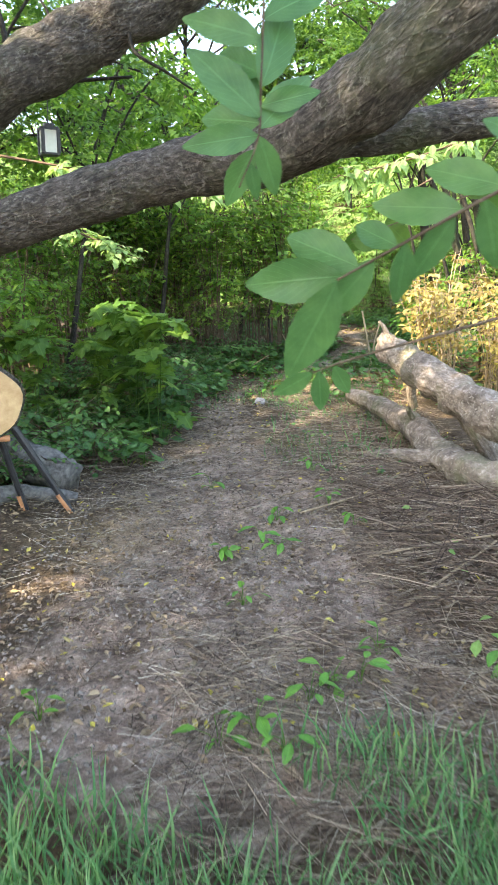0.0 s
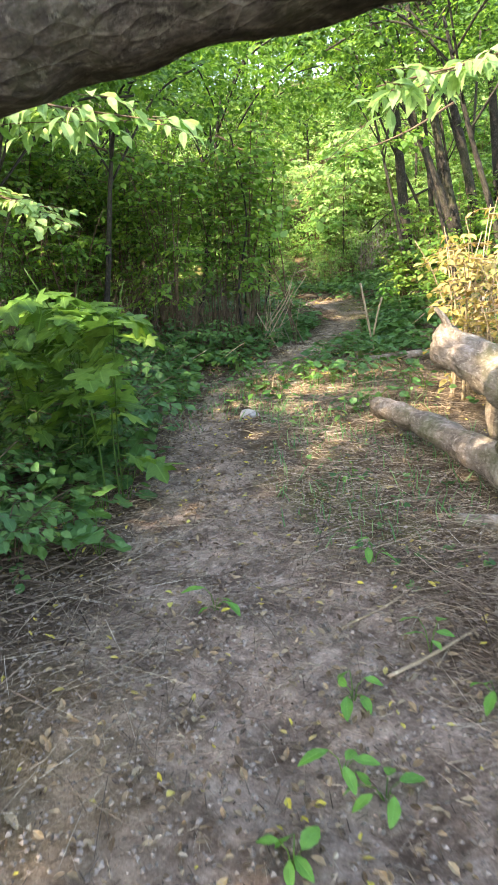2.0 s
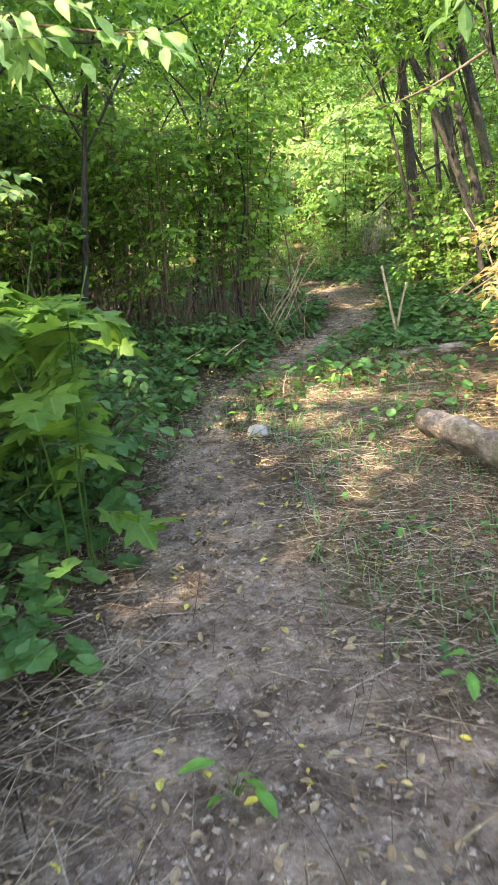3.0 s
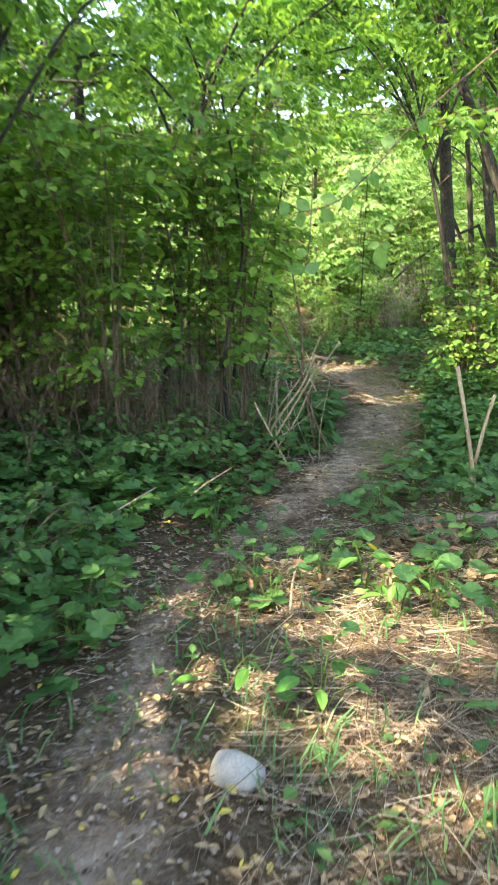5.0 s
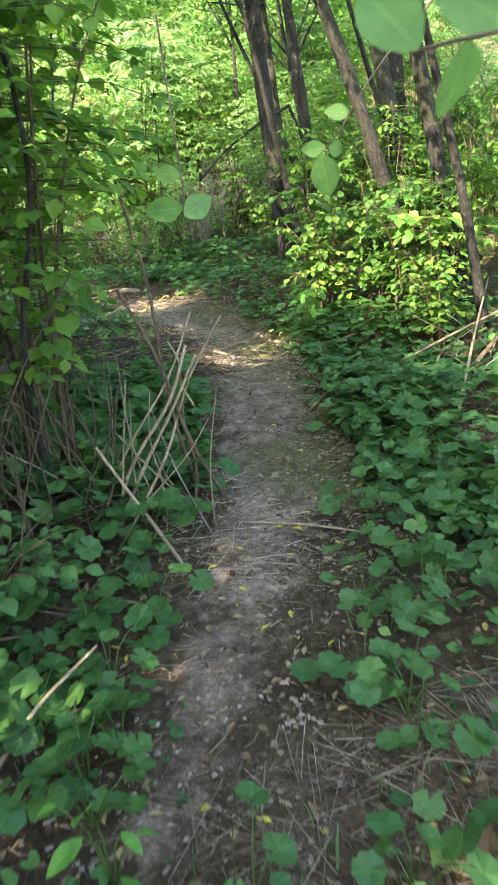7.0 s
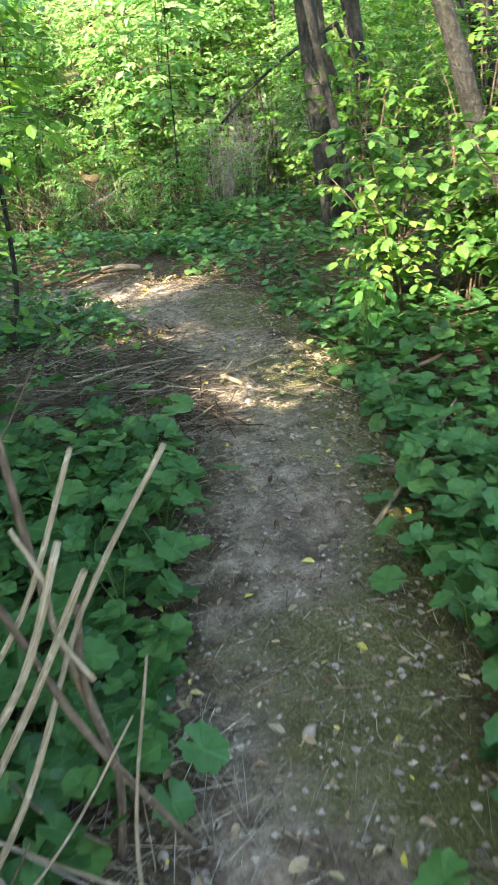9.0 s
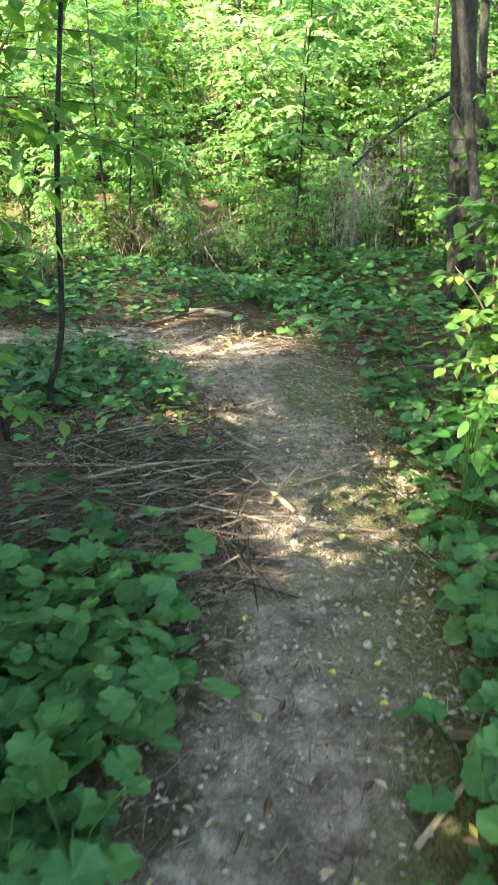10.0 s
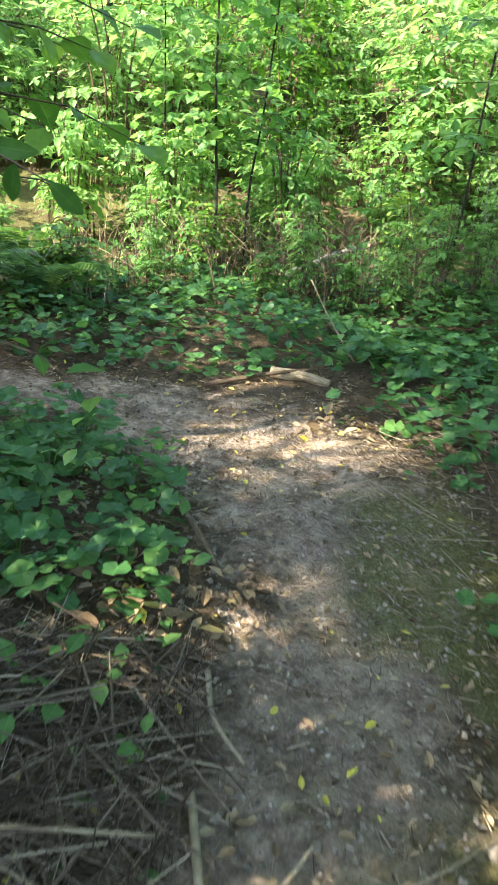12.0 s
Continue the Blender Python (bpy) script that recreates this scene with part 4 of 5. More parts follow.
def bough(line, twigs, size, shape, mat, seed, label, reach=0.35, per=7, droop=0.5):
    """A branch whose side twigs carry leaves in two ranks."""
    rng = np.random.RandomState(seed)
    ob = tagged(new("leafy_bough"), label, "branch")
    pts = smooth_line(line, 10)
    part("limb", tube(Geo(), pts, 0.016, 0.004, 6, 0.1, 20), M_STEM, ob, smooth=True)
    at = pts[rng.randint(len(pts) // 4, len(pts), twigs)] + rng.normal(0, 0.03, (twigs, 3))
    leaves, wood = Geo(), Geo()
    sprays(leaves, wood, shape, at, rng.uniform(0, 6.28, twigs), reach * rng.uniform(0.5, 1.2, twigs), size, per, rng, 0.0, droop)
    tagged(part("twigwork", wood, M_STEM, ob, smooth=True), kind="stuff")
    part("foliage", leaves, mat, ob)
    return ob


LONG = leaf_oval(0.4, 0.2)
# the first three boughs carry strong sunlight in their paled leaf colour
bough([(-2.6, 7.6, 2.7), (-1.7, 7.3, 2.5), (-1.0, 7.1, 2.32), (-0.4, 7.0, 2.2)], 30, 0.14, LONG, M_PALEGREEN, 601, "bough with long hanging green leaves, sunlight put into their pale colour")
bough([(-2.3, 8.1, 2.15), (-1.65, 8.0, 1.9), (-1.1, 7.9, 1.65)], 30, 0.085, OVAL_WIDE, M_PALEGREEN, 602, "bough over the brambles, sunlight put into its pale green leaf colour")
bough([(2.6, 6.6, 2.9), (1.9, 6.5, 2.55), (1.3, 6.4, 2.35), (0.7, 6.3, 2.22)], 22, 0.13, LONG, M_PALEGREEN, 603, "bough with long leaves above the logs, sunlight put into their pale colour")
bough([(3.0, 11.8, 2.9), (2.3, 11.4, 2.55), (1.7, 11.2, 2.35), (1.2, 11.1, 2.25)], 24, 0.085, OVAL_WIDE, M_SHRUB, 604, "hazel bough with round leaves over the path")
bough([(-1.6, 12.0, 2.7), (-0.9, 11.8, 2.45), (-0.2, 11.7, 2.3)], 26, 0.09, OVAL_WIDE, M_SHRUB, 605, "leafy bough reaching out of the thicket")
bough([(0.2, 14.0, 2.9), (0.7, 13.9, 2.6), (1.3, 13.9, 2.45)], 24, 0.09, OVAL_WIDE, M_SHRUB, 606, "leafy bough arching over the path")


# ---- logs, target, stones and sticks ----
def log_thing(name, line, r0, r1, label, mat, branches=(), seed=1.0):
    ob = tagged(new(name), label, "log")
    part("trunk", tube(Geo(), smooth_line(line, 9), r0, r1, 26, 0.34, 7, seed), mat, ob, smooth=True)
    for b, q0, q1 in branches:
        part("branch_stub", tube(Geo(), smooth_line(b, 6), q0, q1, 14, 0.2, 9, seed + 2), mat, ob, smooth=True)
    return ob


log_thing("fallen_log", [(1.22, 6.75, 0.8), (1.34, 6.3, 0.72), (1.5, 5.6, 0.6), (1.8, 4.8, 0.42), (2.3, 3.8, 0.15)], 0.125, 0.16, "thick weathered grey log propped up above the ground", M_LOG,
          [([(1.5, 5.75, 0.58), (1.68, 5.6, 0.35), (1.9, 5.45, -0.05)], 0.09, 0.075), ([(1.38, 6.2, 0.7), (1.36, 6.3, 0.5), (1.4, 6.35, 0.33)], 0.05, 0.035), ([(1.25, 6.68, 0.86), (1.2, 6.7, 0.98), (1.16, 6.75, 1.04)], 0.03, 0.012)], 4)
log_thing("fallen_log", [(1.05, 7.8, 0.2), (1.2, 7.1, 0.22), (1.36, 6.2, 0.2), (1.4, 5.4, 0.14), (1.62, 4.75, 0.1), (2.3, 4.2, 0.05)], 0.075, 0.15, "crooked grey log lying beside the path", M_LOG,
          [([(1.42, 5.3, 0.12), (1.2, 5.5, 0.1), (0.98, 5.75, 0.06)], 0.085, 0.04), ([(1.36, 6.1, 0.24), (1.3, 6.05, 0.34), (1.28, 6.0, 0.38)], 0.025, 0.018)], 8)
log_thing("fallen_log", [(-2.4, 5.7, 0.25), (-1.8, 5.3, 0.26), (-1.28, 5.0, 0.14)], 0.17, 0.13, "rotting grey log among bramble leaves", M_FIBRE, [], 12)
log_thing("fallen_log", [(-1.95, 4.4, 0.1), (-1.55, 4.75, 0.12), (-1.2, 4.85, 0.03)], 0.07, 0.045, "short dark rotten log under the wooden target", M_FIBRE, [], 14)
log_thing("fallen_log", [(2.0, 21.3, 0.3), (2.4, 21.8, 0.42), (2.8, 22.3, 0.5)], 0.035, 0.03, "thin pale log lying in the undergrowth", M_GREYBRUSH, [], 16)
log_thing("fallen_log", [(2.0, 18.95, 0.06), (2.2, 18.9, 0.07), (2.38, 18.85, 0.05)], 0.04, 0.03, "short bleached piece of log by the path", M_STICK, [], 17)
log_thing("fallen_log", [(1.25, 10.45, 0.06), (1.7, 10.4, 0.09), (2.3, 10.5, 0.1)], 0.045, 0.05, "thin moss-covered log among ground leaves", M_LOG, [], 18)
log_thing("fallen_branch", [(3.9, 20.5, 1.3), (4.4, 20.6, 1.7), (5.0, 20.7, 2.05), (5.6, 20.8, 2.3)], 0.014, 0.026, "grey dead branch leaning over dry brush", M_TRUNK, [([(5.6, 20.8, 2.3), (6.0, 20.7, 1.2), (6.1, 20.6, 0.2)], 0.026, 0.03)], 19)
log_thing("root_stem", [(4.12, 18.2, -0.02), (4.16, 18.22, 0.3), (4.24, 18.3, 0.55), (4.28, 18.36, 0.8)], 0.055, 0.02, "thin crooked stem growing against a tree", M_TRUNK, [], 20)


def wooden_target(x, y):
    ob = tagged(new("wooden_target"), "round sawn wood slice on charred black legs", "target")
    ob.location, ob.rotation_euler = (x, y, 0), (0, 0, 0.35)
    slab, rim = Geo(), Geo()
    n = 40
    ring = []
    for k in range(n):
        a = 2 * math.pi * k / n
        r = 0.235 * (1 + 0.05 * math.sin(3 * a + 1) + 0.02 * math.sin(7 * a))
        ring.append((r * math.cos(a), r * math.sin(a) + 0.79))
    v = [(0, -0.05, 0.79)] + [(q[0] * 0.55, -0.052, 0.79 + (q[1] - 0.79) * 0.55) for q in ring] + [(q[0], -0.05, q[1]) for q in ring]
    f = [(0, 1 + k, 1 + (k + 1) % n) for k in range(n)] + [(1 + k, 1 + n + k, 1 + n + (k + 1) % n, 1 + (k + 1) % n) for k in range(n)]
    slab.add(v, f, np.zeros((len(v), 2)))
    v, u, f = [], [], []
    for k in range(n):
        x0, z0 = ring[k]
        for s, yy in ((1.0, -0.046), (1.06, -0.04), (1.07, 0.05), (0.3, 0.06)):
            v.append((x0 * s, yy, 0.79 + (z0 - 0.79) * s))
            u.append((k / n * 3, yy))
    for k in range(n):
        for j in range(3):
            a, b = k * 4 + j, (k + 1) % n * 4 + j
            f.append((a, a + 1, b + 1, b))
    rim.add(v, f, u)
    part("slice", slab, M_CUTWOOD, ob, "pale sawn end grain")
    part("bark_rim", rim, M_BARK, ob)
    for sx, sy, tip in ((0.5, 0.02, 1), (0.22, 0.12, 1), (-0.35, 0.02, 1)):
        foot = np.array((sx, sy, 0.0))
        top = np.array((sx * 0.25, 0.02, 0.72))
        leg = part("leg", tube(Geo(), [top, top * 0.5 + foot * 0.5, foot], 0.026, 0.02, 8, 0.06, 12), M_BLACK, ob, "charred black leg")
        a = foot + (top - foot) * 0.22
        part("worn_edge", tube(Geo(), [a + np.array((-0.014, -0.012, 0)), foot + np.array((-0.014, -0.012, 0.01))], 0.016, 0.014, 6), M_COPPER, leg, "bare reddish wood")
    part("crossbar", tube(Geo(), [(-0.14, -0.02, 0.57), (0.15, -0.02, 0.56)], 0.022, 0.02, 8), M_COPPER, ob)
    return ob


wooden_target(-1.62, 4.4)


def rock(name, x, y, r, flat, seed, mat, label, group="", category="stone"):
    bm = bmesh.new()
    bmesh.ops.create_icosphere(bm, subdivisions=3, radius=1)
    for v in bm.verts:
        v.co *= 1 + 0.28 * noise.noise(v.co * 1.1 + Vector((seed, 0, 0))) + 0.06 * noise.noise(v.co * 4 + Vector((0, seed, 0)))
    me = bpy.data.meshes.new(name)
    bm.to_mesh(me)
    bm.free()
    me.materials.append(mat)
    me.polygons.foreach_set("use_smooth", np.ones(len(me.polygons), bool))
    ob = tagged(new(name, me), label, category, group)
    ob.matrix_basis = pose(x, y, ground_at(x, y) + r * flat * 0.25, 0, 0, seed * 40) @ Matrix.Diagonal((r, r * 0.75, r * flat, 1))
    return ob


rock("stone", 0.09, 8.46, 0.092, 0.62, 3.3, M_STONE, "pale grey-white fist-sized stone lying beside the path")
for i in range(30):
    x, y = ((2.2 + R2.normal(0, 0.25), 15.0 + R2.normal(0, 0.5)) if i < 18 else (1.35 + R2.normal(0, 0.2), 12.4 + R2.normal(0, 0.5)) if i < 26 else (R2.uniform(1.9, 2.8), R2.uniform(16, 18)))
    rock("pebble", x, y, R2.uniform(0.008, 0.024), 0.7, 10 + i, M_PEBBLE, "small rounded tan pebble on the path", "pebbles on the path", "pebble")


def stick(line, r, mat=None, label="dry broken stick lying on the ground", name="stick", taper=0.5, group="loose sticks"):
    return tagged(new(name, tube(Geo(), smooth_line(line, 5), r, r * taper, 8, 0.18, 14, line[0][0]).mesh(name, mat or M_STICK, True)), label, "stick", group)


L = "dry tan stake leaning in a tangle beside the path"
STAKES = [((0.52, 12.4, 0.0), (1.04, 12.3, 0.98), 0.008, 0), ((0.6, 12.2, 0.0), (1.2, 12.35, 0.93), 0.009, 0), ((0.56, 12.3, 0.02), (0.99, 12.26, 0.84), 0.012, 0), ((0.6, 12.32, 0.02), (1.02, 12.22, 0.8), 0.011, 0),
          ((1.14, 12.3, 0.0), (0.72, 12.3, 1.12), 0.011, 1), ((1.04, 12.45, 0.0), (0.84, 12.6, 1.55), 0.012, 1), ((0.98, 12.34, 0.0), (1.0, 12.4, 0.62), 0.013, 1), ((1.0, 12.26, 0.55), (0.92, 12.3, 0.86), 0.007, 0),
          ((0.5, 11.9, 0.1), (1.05, 12.2, 0.5), 0.004, 0), ((0.75, 11.75, 0.0), (0.5, 12.1, 0.5), 0.01, 0), ((0.7, 11.9, 0.0), (0.82, 12.35, 0.62), 0.004, 0)]
for a, b, r, dark in STAKES:
    w = 0.03 * math.sin(40 * a[0] + 9 * b[2])
    stick([a, (a[0] * 0.65 + b[0] * 0.35 + w, a[1] * 0.65 + b[1] * 0.35, a[2] * 0.65 + b[2] * 0.35), (a[0] * 0.3 + b[0] * 0.7 - w * 0.6, a[1] * 0.3 + b[1] * 0.7 + w, a[2] * 0.3 + b[2] * 0.7), b], r * 0.85, M_STEM if dark else M_STICK, L, "stake", 0.7, "tangle of stakes")
R5 = np.random.RandomState(19)
for _ in range(13):
    a, h, lean = R5.uniform(0, 6.28), R5.uniform(0.3, 0.85), R5.uniform(0.15, 0.5)
    x, y = R5.uniform(0.5, 1.0), R5.uniform(12.0, 12.6)
    b = (x + lean * math.sin(a), y + lean * math.cos(a) * 0.5, h)
    stick([(x, y, 0.0), (x * 0.5 + b[0] * 0.5 + R5.normal(0, 0.03), y * 0.5 + b[1] * 0.5, h * R5.uniform(0.45, 0.6)), b], R5.uniform(0.003, 0.006), (M_STICK, M_STEM, M_GREYBRUSH)[R5.randint(3)], "thin dry stalk in a tangle beside the path", "stalk", 0.5, "tangle of stakes")
stick([(1.75, 10.8, 0.0), (1.68, 10.82, 0.45), (1.6, 10.86, 0.9)], 0.014, M_STICK, "broken pale stake standing among ground leaves", "stake", 0.9, "tangle of stakes")
stick([(1.7, 10.9, 0.0), (1.8, 10.9, 0.5), (1.86, 10.9, 0.72)], 0.012, M_STICK, "broken pale stake standing among ground leaves", "stake", 0.9, "tangle of stakes")
stick([(2.16, 15.0, 0.03), (2.07, 15.3, 0.035), (2.0, 15.6, 0.03)], 0.013, M_PALE, "bleached straight stick lying across the path edge", "stick", 0.8)
for a, b, r in (((2.07, 15.1, 0.03), (2.3, 15.5, 0.03), 0.011), ((2.2, 15.3, 0.02), (2.75, 15.6, 0.03), 0.006), ((1.98, 16.05, 0.03), (2.12, 15.7, 0.03), 0.01), ((1.2, 15.25, 0.1), (1.95, 15.4, 0.09), 0.01), ((0.9, 15.5, 0.1), (1.9, 15.2, 0.05), 0.009),
                ((1.25, 14.7, 0.06), (1.75, 14.6, 0.04), 0.013), ((2.55, 14.3, 0.05), (3.3, 14.5, 0.1), 0.018), ((2.3, 13.6, 0.04), (3.2, 13.3, 0.1), 0.016), ((2.1, 13.3, 0.05), (2.9, 14.0, 0.08), 0.009), ((0.2, 4.9, 0.03), (0.55, 5.1, 0.03), 0.007),
                ((0.3, 4.55, 0.02), (0.7, 4.75, 0.03), 0.008), ((0.9, 5.1, 0.03), (0.95, 4.6, 0.03), 0.006), ((0.7, 3.2, 0.03), (1.5, 3.9, 0.05), 0.008), ((0.6, 3.7, 0.03), (1.6, 3.75, 0.06), 0.008), ((0.8, 4.2, 0.04), (1.7, 4.1, 0.08), 0.01),
                ((1.6, 18.7, 0.05), (2.3, 18.95, 0.07), 0.018), ((1.7, 17.05, 0.1), (1.95, 16.6, 0.03), 0.016), ((1.1, 12.05, 0.03), (1.6, 11.65, 0.02), 0.008), ((0.9, 9.2, 0.05), (1.7, 9.0, 0.07), 0.008),
                ((0.8, 8.7, 0.04), (1.5, 8.6, 0.05), 0.006), ((0.4, 9.5, 0.02), (0.5, 9.75, 0.2), 0.006), ((-0.7, 10.3, 0.05), (-0.2, 10.6, 0.3), 0.009), ((-0.1, 10.9, 0.05), (0.25, 11.0, 0.3), 0.008), ((2.55, 19.3, 0.05), (2.2, 19.6, 0.5), 0.008),
                ((3.0, 18.0, 0.04), (3.9, 18.3, 0.06), 0.016), ((3.2, 17.6, 0.05), (3.9, 17.3, 0.08), 0.013), ((3.0, 12.9, 0.2), (4.4, 13.4, 0.5), 0.015), ((2.6, 12.4, 0.15), (4.0, 13.9, 0.45), 0.011), ((3.0, 13.6, 0.2), (4.2, 12.9, 0.6), 0.01)):
    za, zb = ground_at(a[0], a[1]), ground_at(b[0], b[1])
    m = ((a[0] + b[0]) / 2 + 0.03 * math.sin(9 * a[0]), (a[1] + b[1]) / 2 + 0.03 * math.cos(7 * b[1]), (a[2] + b[2] + za + zb) / 2)
    stick([(a[0], a[1], za + a[2] * 0.5), m, (b[0], b[1], zb + b[2])], r, M_STICK if r < 0.012 else M_STEM)


def sapling(x, y, tops, r, label, seed, leaf=0.1, twigs=30, mat=None):
    rng = np.random.RandomState(seed)
    ob = tagged(new("sapling"), label, "sapling")
    z = ground_at(x, y)
    leaves, wood = Geo(), Geo()
    line = smooth_line([(x, y, z - 0.03)] + tops, 8)
    part("stem", tube(Geo(), line, r, r * 0.45, 9, 0.1, 8, seed), M_TRUNK, ob, smooth=True)
    pick = line[(len(line) * rng.uniform(0.5, 1, twigs)).astype(int).clip(0, len(line) - 1)]
    sprays(leaves, wood, OVAL_WIDE, pick, rng.uniform(0, 6.28, twigs), rng.uniform(0.2, 0.6, twigs), leaf, 6, rng)
    tagged(part("twigwork", wood, M_STEM, ob, smooth=True), kind="stuff")
    part("foliage", leaves, mat or M_SHRUB, ob)
    return ob


sapling(1.04, 16.3, [(1.0, 16.3, 0.2), (1.09, 16.3, 0.54), (1.13, 16.3, 1.35), (1.17, 16.3, 1.8), (1.3, 16.25, 2.9)], 0.022, "thin bare-stemmed sapling beside the brush pile", 301, 0.1, 26)
sapling(0.8, 16.0, [(0.74, 16.0, 0.5), (0.7, 16.0, 1.2), (0.75, 16.05, 2.4)], 0.02, "thin sapling with arching crown", 302, 0.09, 20)
sapling(1.19, 22.2, [(1.18, 22.2, 0.9), (1.12, 22.2, 1.8), (1.08, 22.2, 3.6)], 0.02, "slender sunlit sapling with bright leaves", 303, 0.14, 60, M_LIME)
sapling(1.5, 22.3, [(1.5, 22.3, 0.9), (1.6, 22.3, 1.8), (1.7, 22.3, 3.3)], 0.015, "slender sunlit sapling with bright leaves", 304, 0.13, 50, M_LIME)
sapling(0.5, 22.9, [(0.5, 22.9, 1.4), (0.45, 22.9, 3.0)], 0.015, "slender sunlit sapling with bright leaves", 305, 0.13, 50, M_LIME)
sapling(3.4, 21.2, [(3.42, 21, 1.0), (3.45, 21, 2.0), (3.5, 21.0, 3.2)], 0.014, "slender sunlit sapling with bright leaves", 306, 0.13, 46, M_LIME)
sapling(0.5, 14.9, [(0.55, 14.8, 0.7), (0.48, 14.8, 1.6), (0.6, 14.8, 2.8)], 0.022, "thin dark sapling at the edge of the thicket", 307, 0.09, 34)
sapling(0.35, 12.6, [(0.3, 12.5, 0.8), (0.45, 12.4, 1.7), (0.3, 12.3, 2.7)], 0.018, "thin dark sapling at the edge of the thicket", 308, 0.085, 34)


def brush_heap(x, y, wide, deep, tall, count, seed, label, mat=None):
    """A tangle of dead stems."""
    rng = np.random.RandomState(seed)
    g = Geo()
    for _ in range(count):
        px, py = x + rng.normal(0, wide / 2), y + rng.normal(0, deep / 2)
        if from_path(np.array([px]), np.array([py]))[1][0] < 0.45:
            continue
        a, h = rng.uniform(-0.5, 0.5), tall * rng.uniform(0.4, 1.1)
        z = ground_at(px, py) - 0.05
        tube(g, smooth_line([(px, py, z), (px + a * 0.3 * h, py - 0.05, z + h * 0.55), (px + a * h + rng.normal(0, 0.15), py + rng.normal(0, 0.2), z + h)], 3), rng.uniform(0.003, 0.008), 0.002, 4)
    return tagged(new("brush_heap", g.mesh("brush_heap", mat or M_GREYBRUSH, True)), label, "brush", kind="stuff")


brush_heap(4.9, 21.4, 1.0, 0.8, 1.35, 290, 401, "standing heap of dry grey brush stems")
brush_heap(2.3, 21.7, 2.4, 0.9, 0.8, 330, 402, "dry brown dead stalks among green herbs", M_STEM)
brush_heap(2.6, 21.9, 2.4, 0.8, 0.7, 150, 406, "dry straw-coloured weed stalks among green herbs", M_STICK)
brush_heap(-0.6, 12.5, 1.8, 0.9, 1.15, 260, 403, "bare brown dead stems under the thicket", M_STEM)
brush_heap(3.8, 13.0, 0.9, 0.6, 0.5, 50, 404, "dry brush lying under lime-green shrubs")
brush_heap(-0.2, 20.6, 0.9, 0.5, 0.6, 50, 405, "rusty dead fern stalks beside the path")


def fern(x, y, seed):
    rng = np.random.RandomState(seed)
    ob = tagged(new("fern"), "green sword fern with arching fronds", "fern", "ferns")
    z = ground_at(x, y)
    for i in range(14):
        a = 2 * math.pi * i / 14 + rng.uniform(-0.2, 0.2)
        ln = rng.uniform(0.6, 0.95)
        d = np.array((math.sin(a), math.cos(a), 0))
        pts = smooth_line([(x, y, z), np.array((x, y, z + 0.45 * ln)) + d * 0.3 * ln, np.array((x, y, z + 0.55 * ln)) + d * 0.65 * ln, np.array((x, y, z + 0.35 * ln)) + d * 0.95 * ln], 9)
        g = tube(Geo(), pts, 0.004, 0.0015, 4)
        t = np.linspace(0.1, 1, len(pts) - 2)
        for s in (-1, 1):
            w = 0.15 * np.sin(np.pi * (0.12 + 0.86 * t)) + 0.01
            g.scatter(leaf_small(0.28), turns_of(np.full(len(t), -a + s * 1.35), np.full(len(t), -0.2), np.zeros(len(t)), w), pts[2:])
        part("frond", g, M_FERN, ob)
    return ob


for i, (x, y) in enumerate([(0.05, 20.1), (-0.5, 19.8), (-0.3, 20.8), (-2.2, 4.9)]):
    fern(x, y, 500 + i)


# ---- ground cover ----
ROUND_MESH = Geo().add(*leaf_lobed(44, 9, 0.075, 0.09)).mesh("leaf", M_IVY)
WEED_MESH = Geo().add(*leaf_large(0.5, 0.25, 8, 0.04, 0.15)).mesh("leaf", M_WEED)


def rosette(x, y, rng, low, high, size, mesh, name, label, group, n, spread=0.16):
    """A small plant: a stalk and a leaf for each leaf it has."""
    ob = tagged(new(name), label, "plant", group)
    z = ground_at(x, y)
    ob.location = (x, y, z)
    g = Geo()
    for i in range(n):
        a = 2 * math.pi * i / n + rng.uniform(-0.5, 0.5)
        r, h = spread * rng.uniform(0.25, 1.0), rng.uniform(low, high)
        tip = (r * math.sin(a), r * math.cos(a), h)
        tube(g, [(0, 0, -0.02), (tip[0] * 0.4, tip[1] * 0.4, h * 0.7), tip], 0.0028, 0.0018, 3)
        o = part("leaf", mesh, None, ob)
        o.matrix_basis = pose(*tip, rng.normal(-14, 14), rng.normal(0, 14), -math.degrees(a) + rng.normal(0, 25)) @ Matrix.Scale(size * rng.uniform(0.6, 1.25), 4)
    tagged(part("stalk", g, M_FERN, ob), kind="stuff")
    return ob


R3 = np.random.RandomState(31)
NEAR_COVER = [(0.55, 1.55, 12.9, 14.5, 30, 0.11), (-1.3, -0.4, 6.9, 8.3, 14, 0.1), (-1.5, -0.6, 5.7, 7.4, 22, 0.12), (0.35, 1.8, 8.2, 10.2, 11, 0.075), (0.35, 1.15, 12.5, 14.2, 12, 0.1), (2.0, 2.9, 12.6, 15.2, 20, 0.1), (1.75, 2.5, 11.2, 13.2, 24, 0.1), (-0.9, -0.35, 8.9, 10.6, 14, 0.1), (-0.4, 0.9, 10.7, 12.0, 16, 0.09), (0.8, 1.6, 9.3, 11.0, 6, 0.085), (0.8, 1.6, 16.4, 17.7, 18, 0.09), (2.9, 3.5, 15.4, 17.2, 12, 0.09), (0.1, 0.6, 9.6, 10.9, 8, 0.07), (0.95, 1.9, 10.4, 11.9, 16, 0.09)]
TAKEN = []
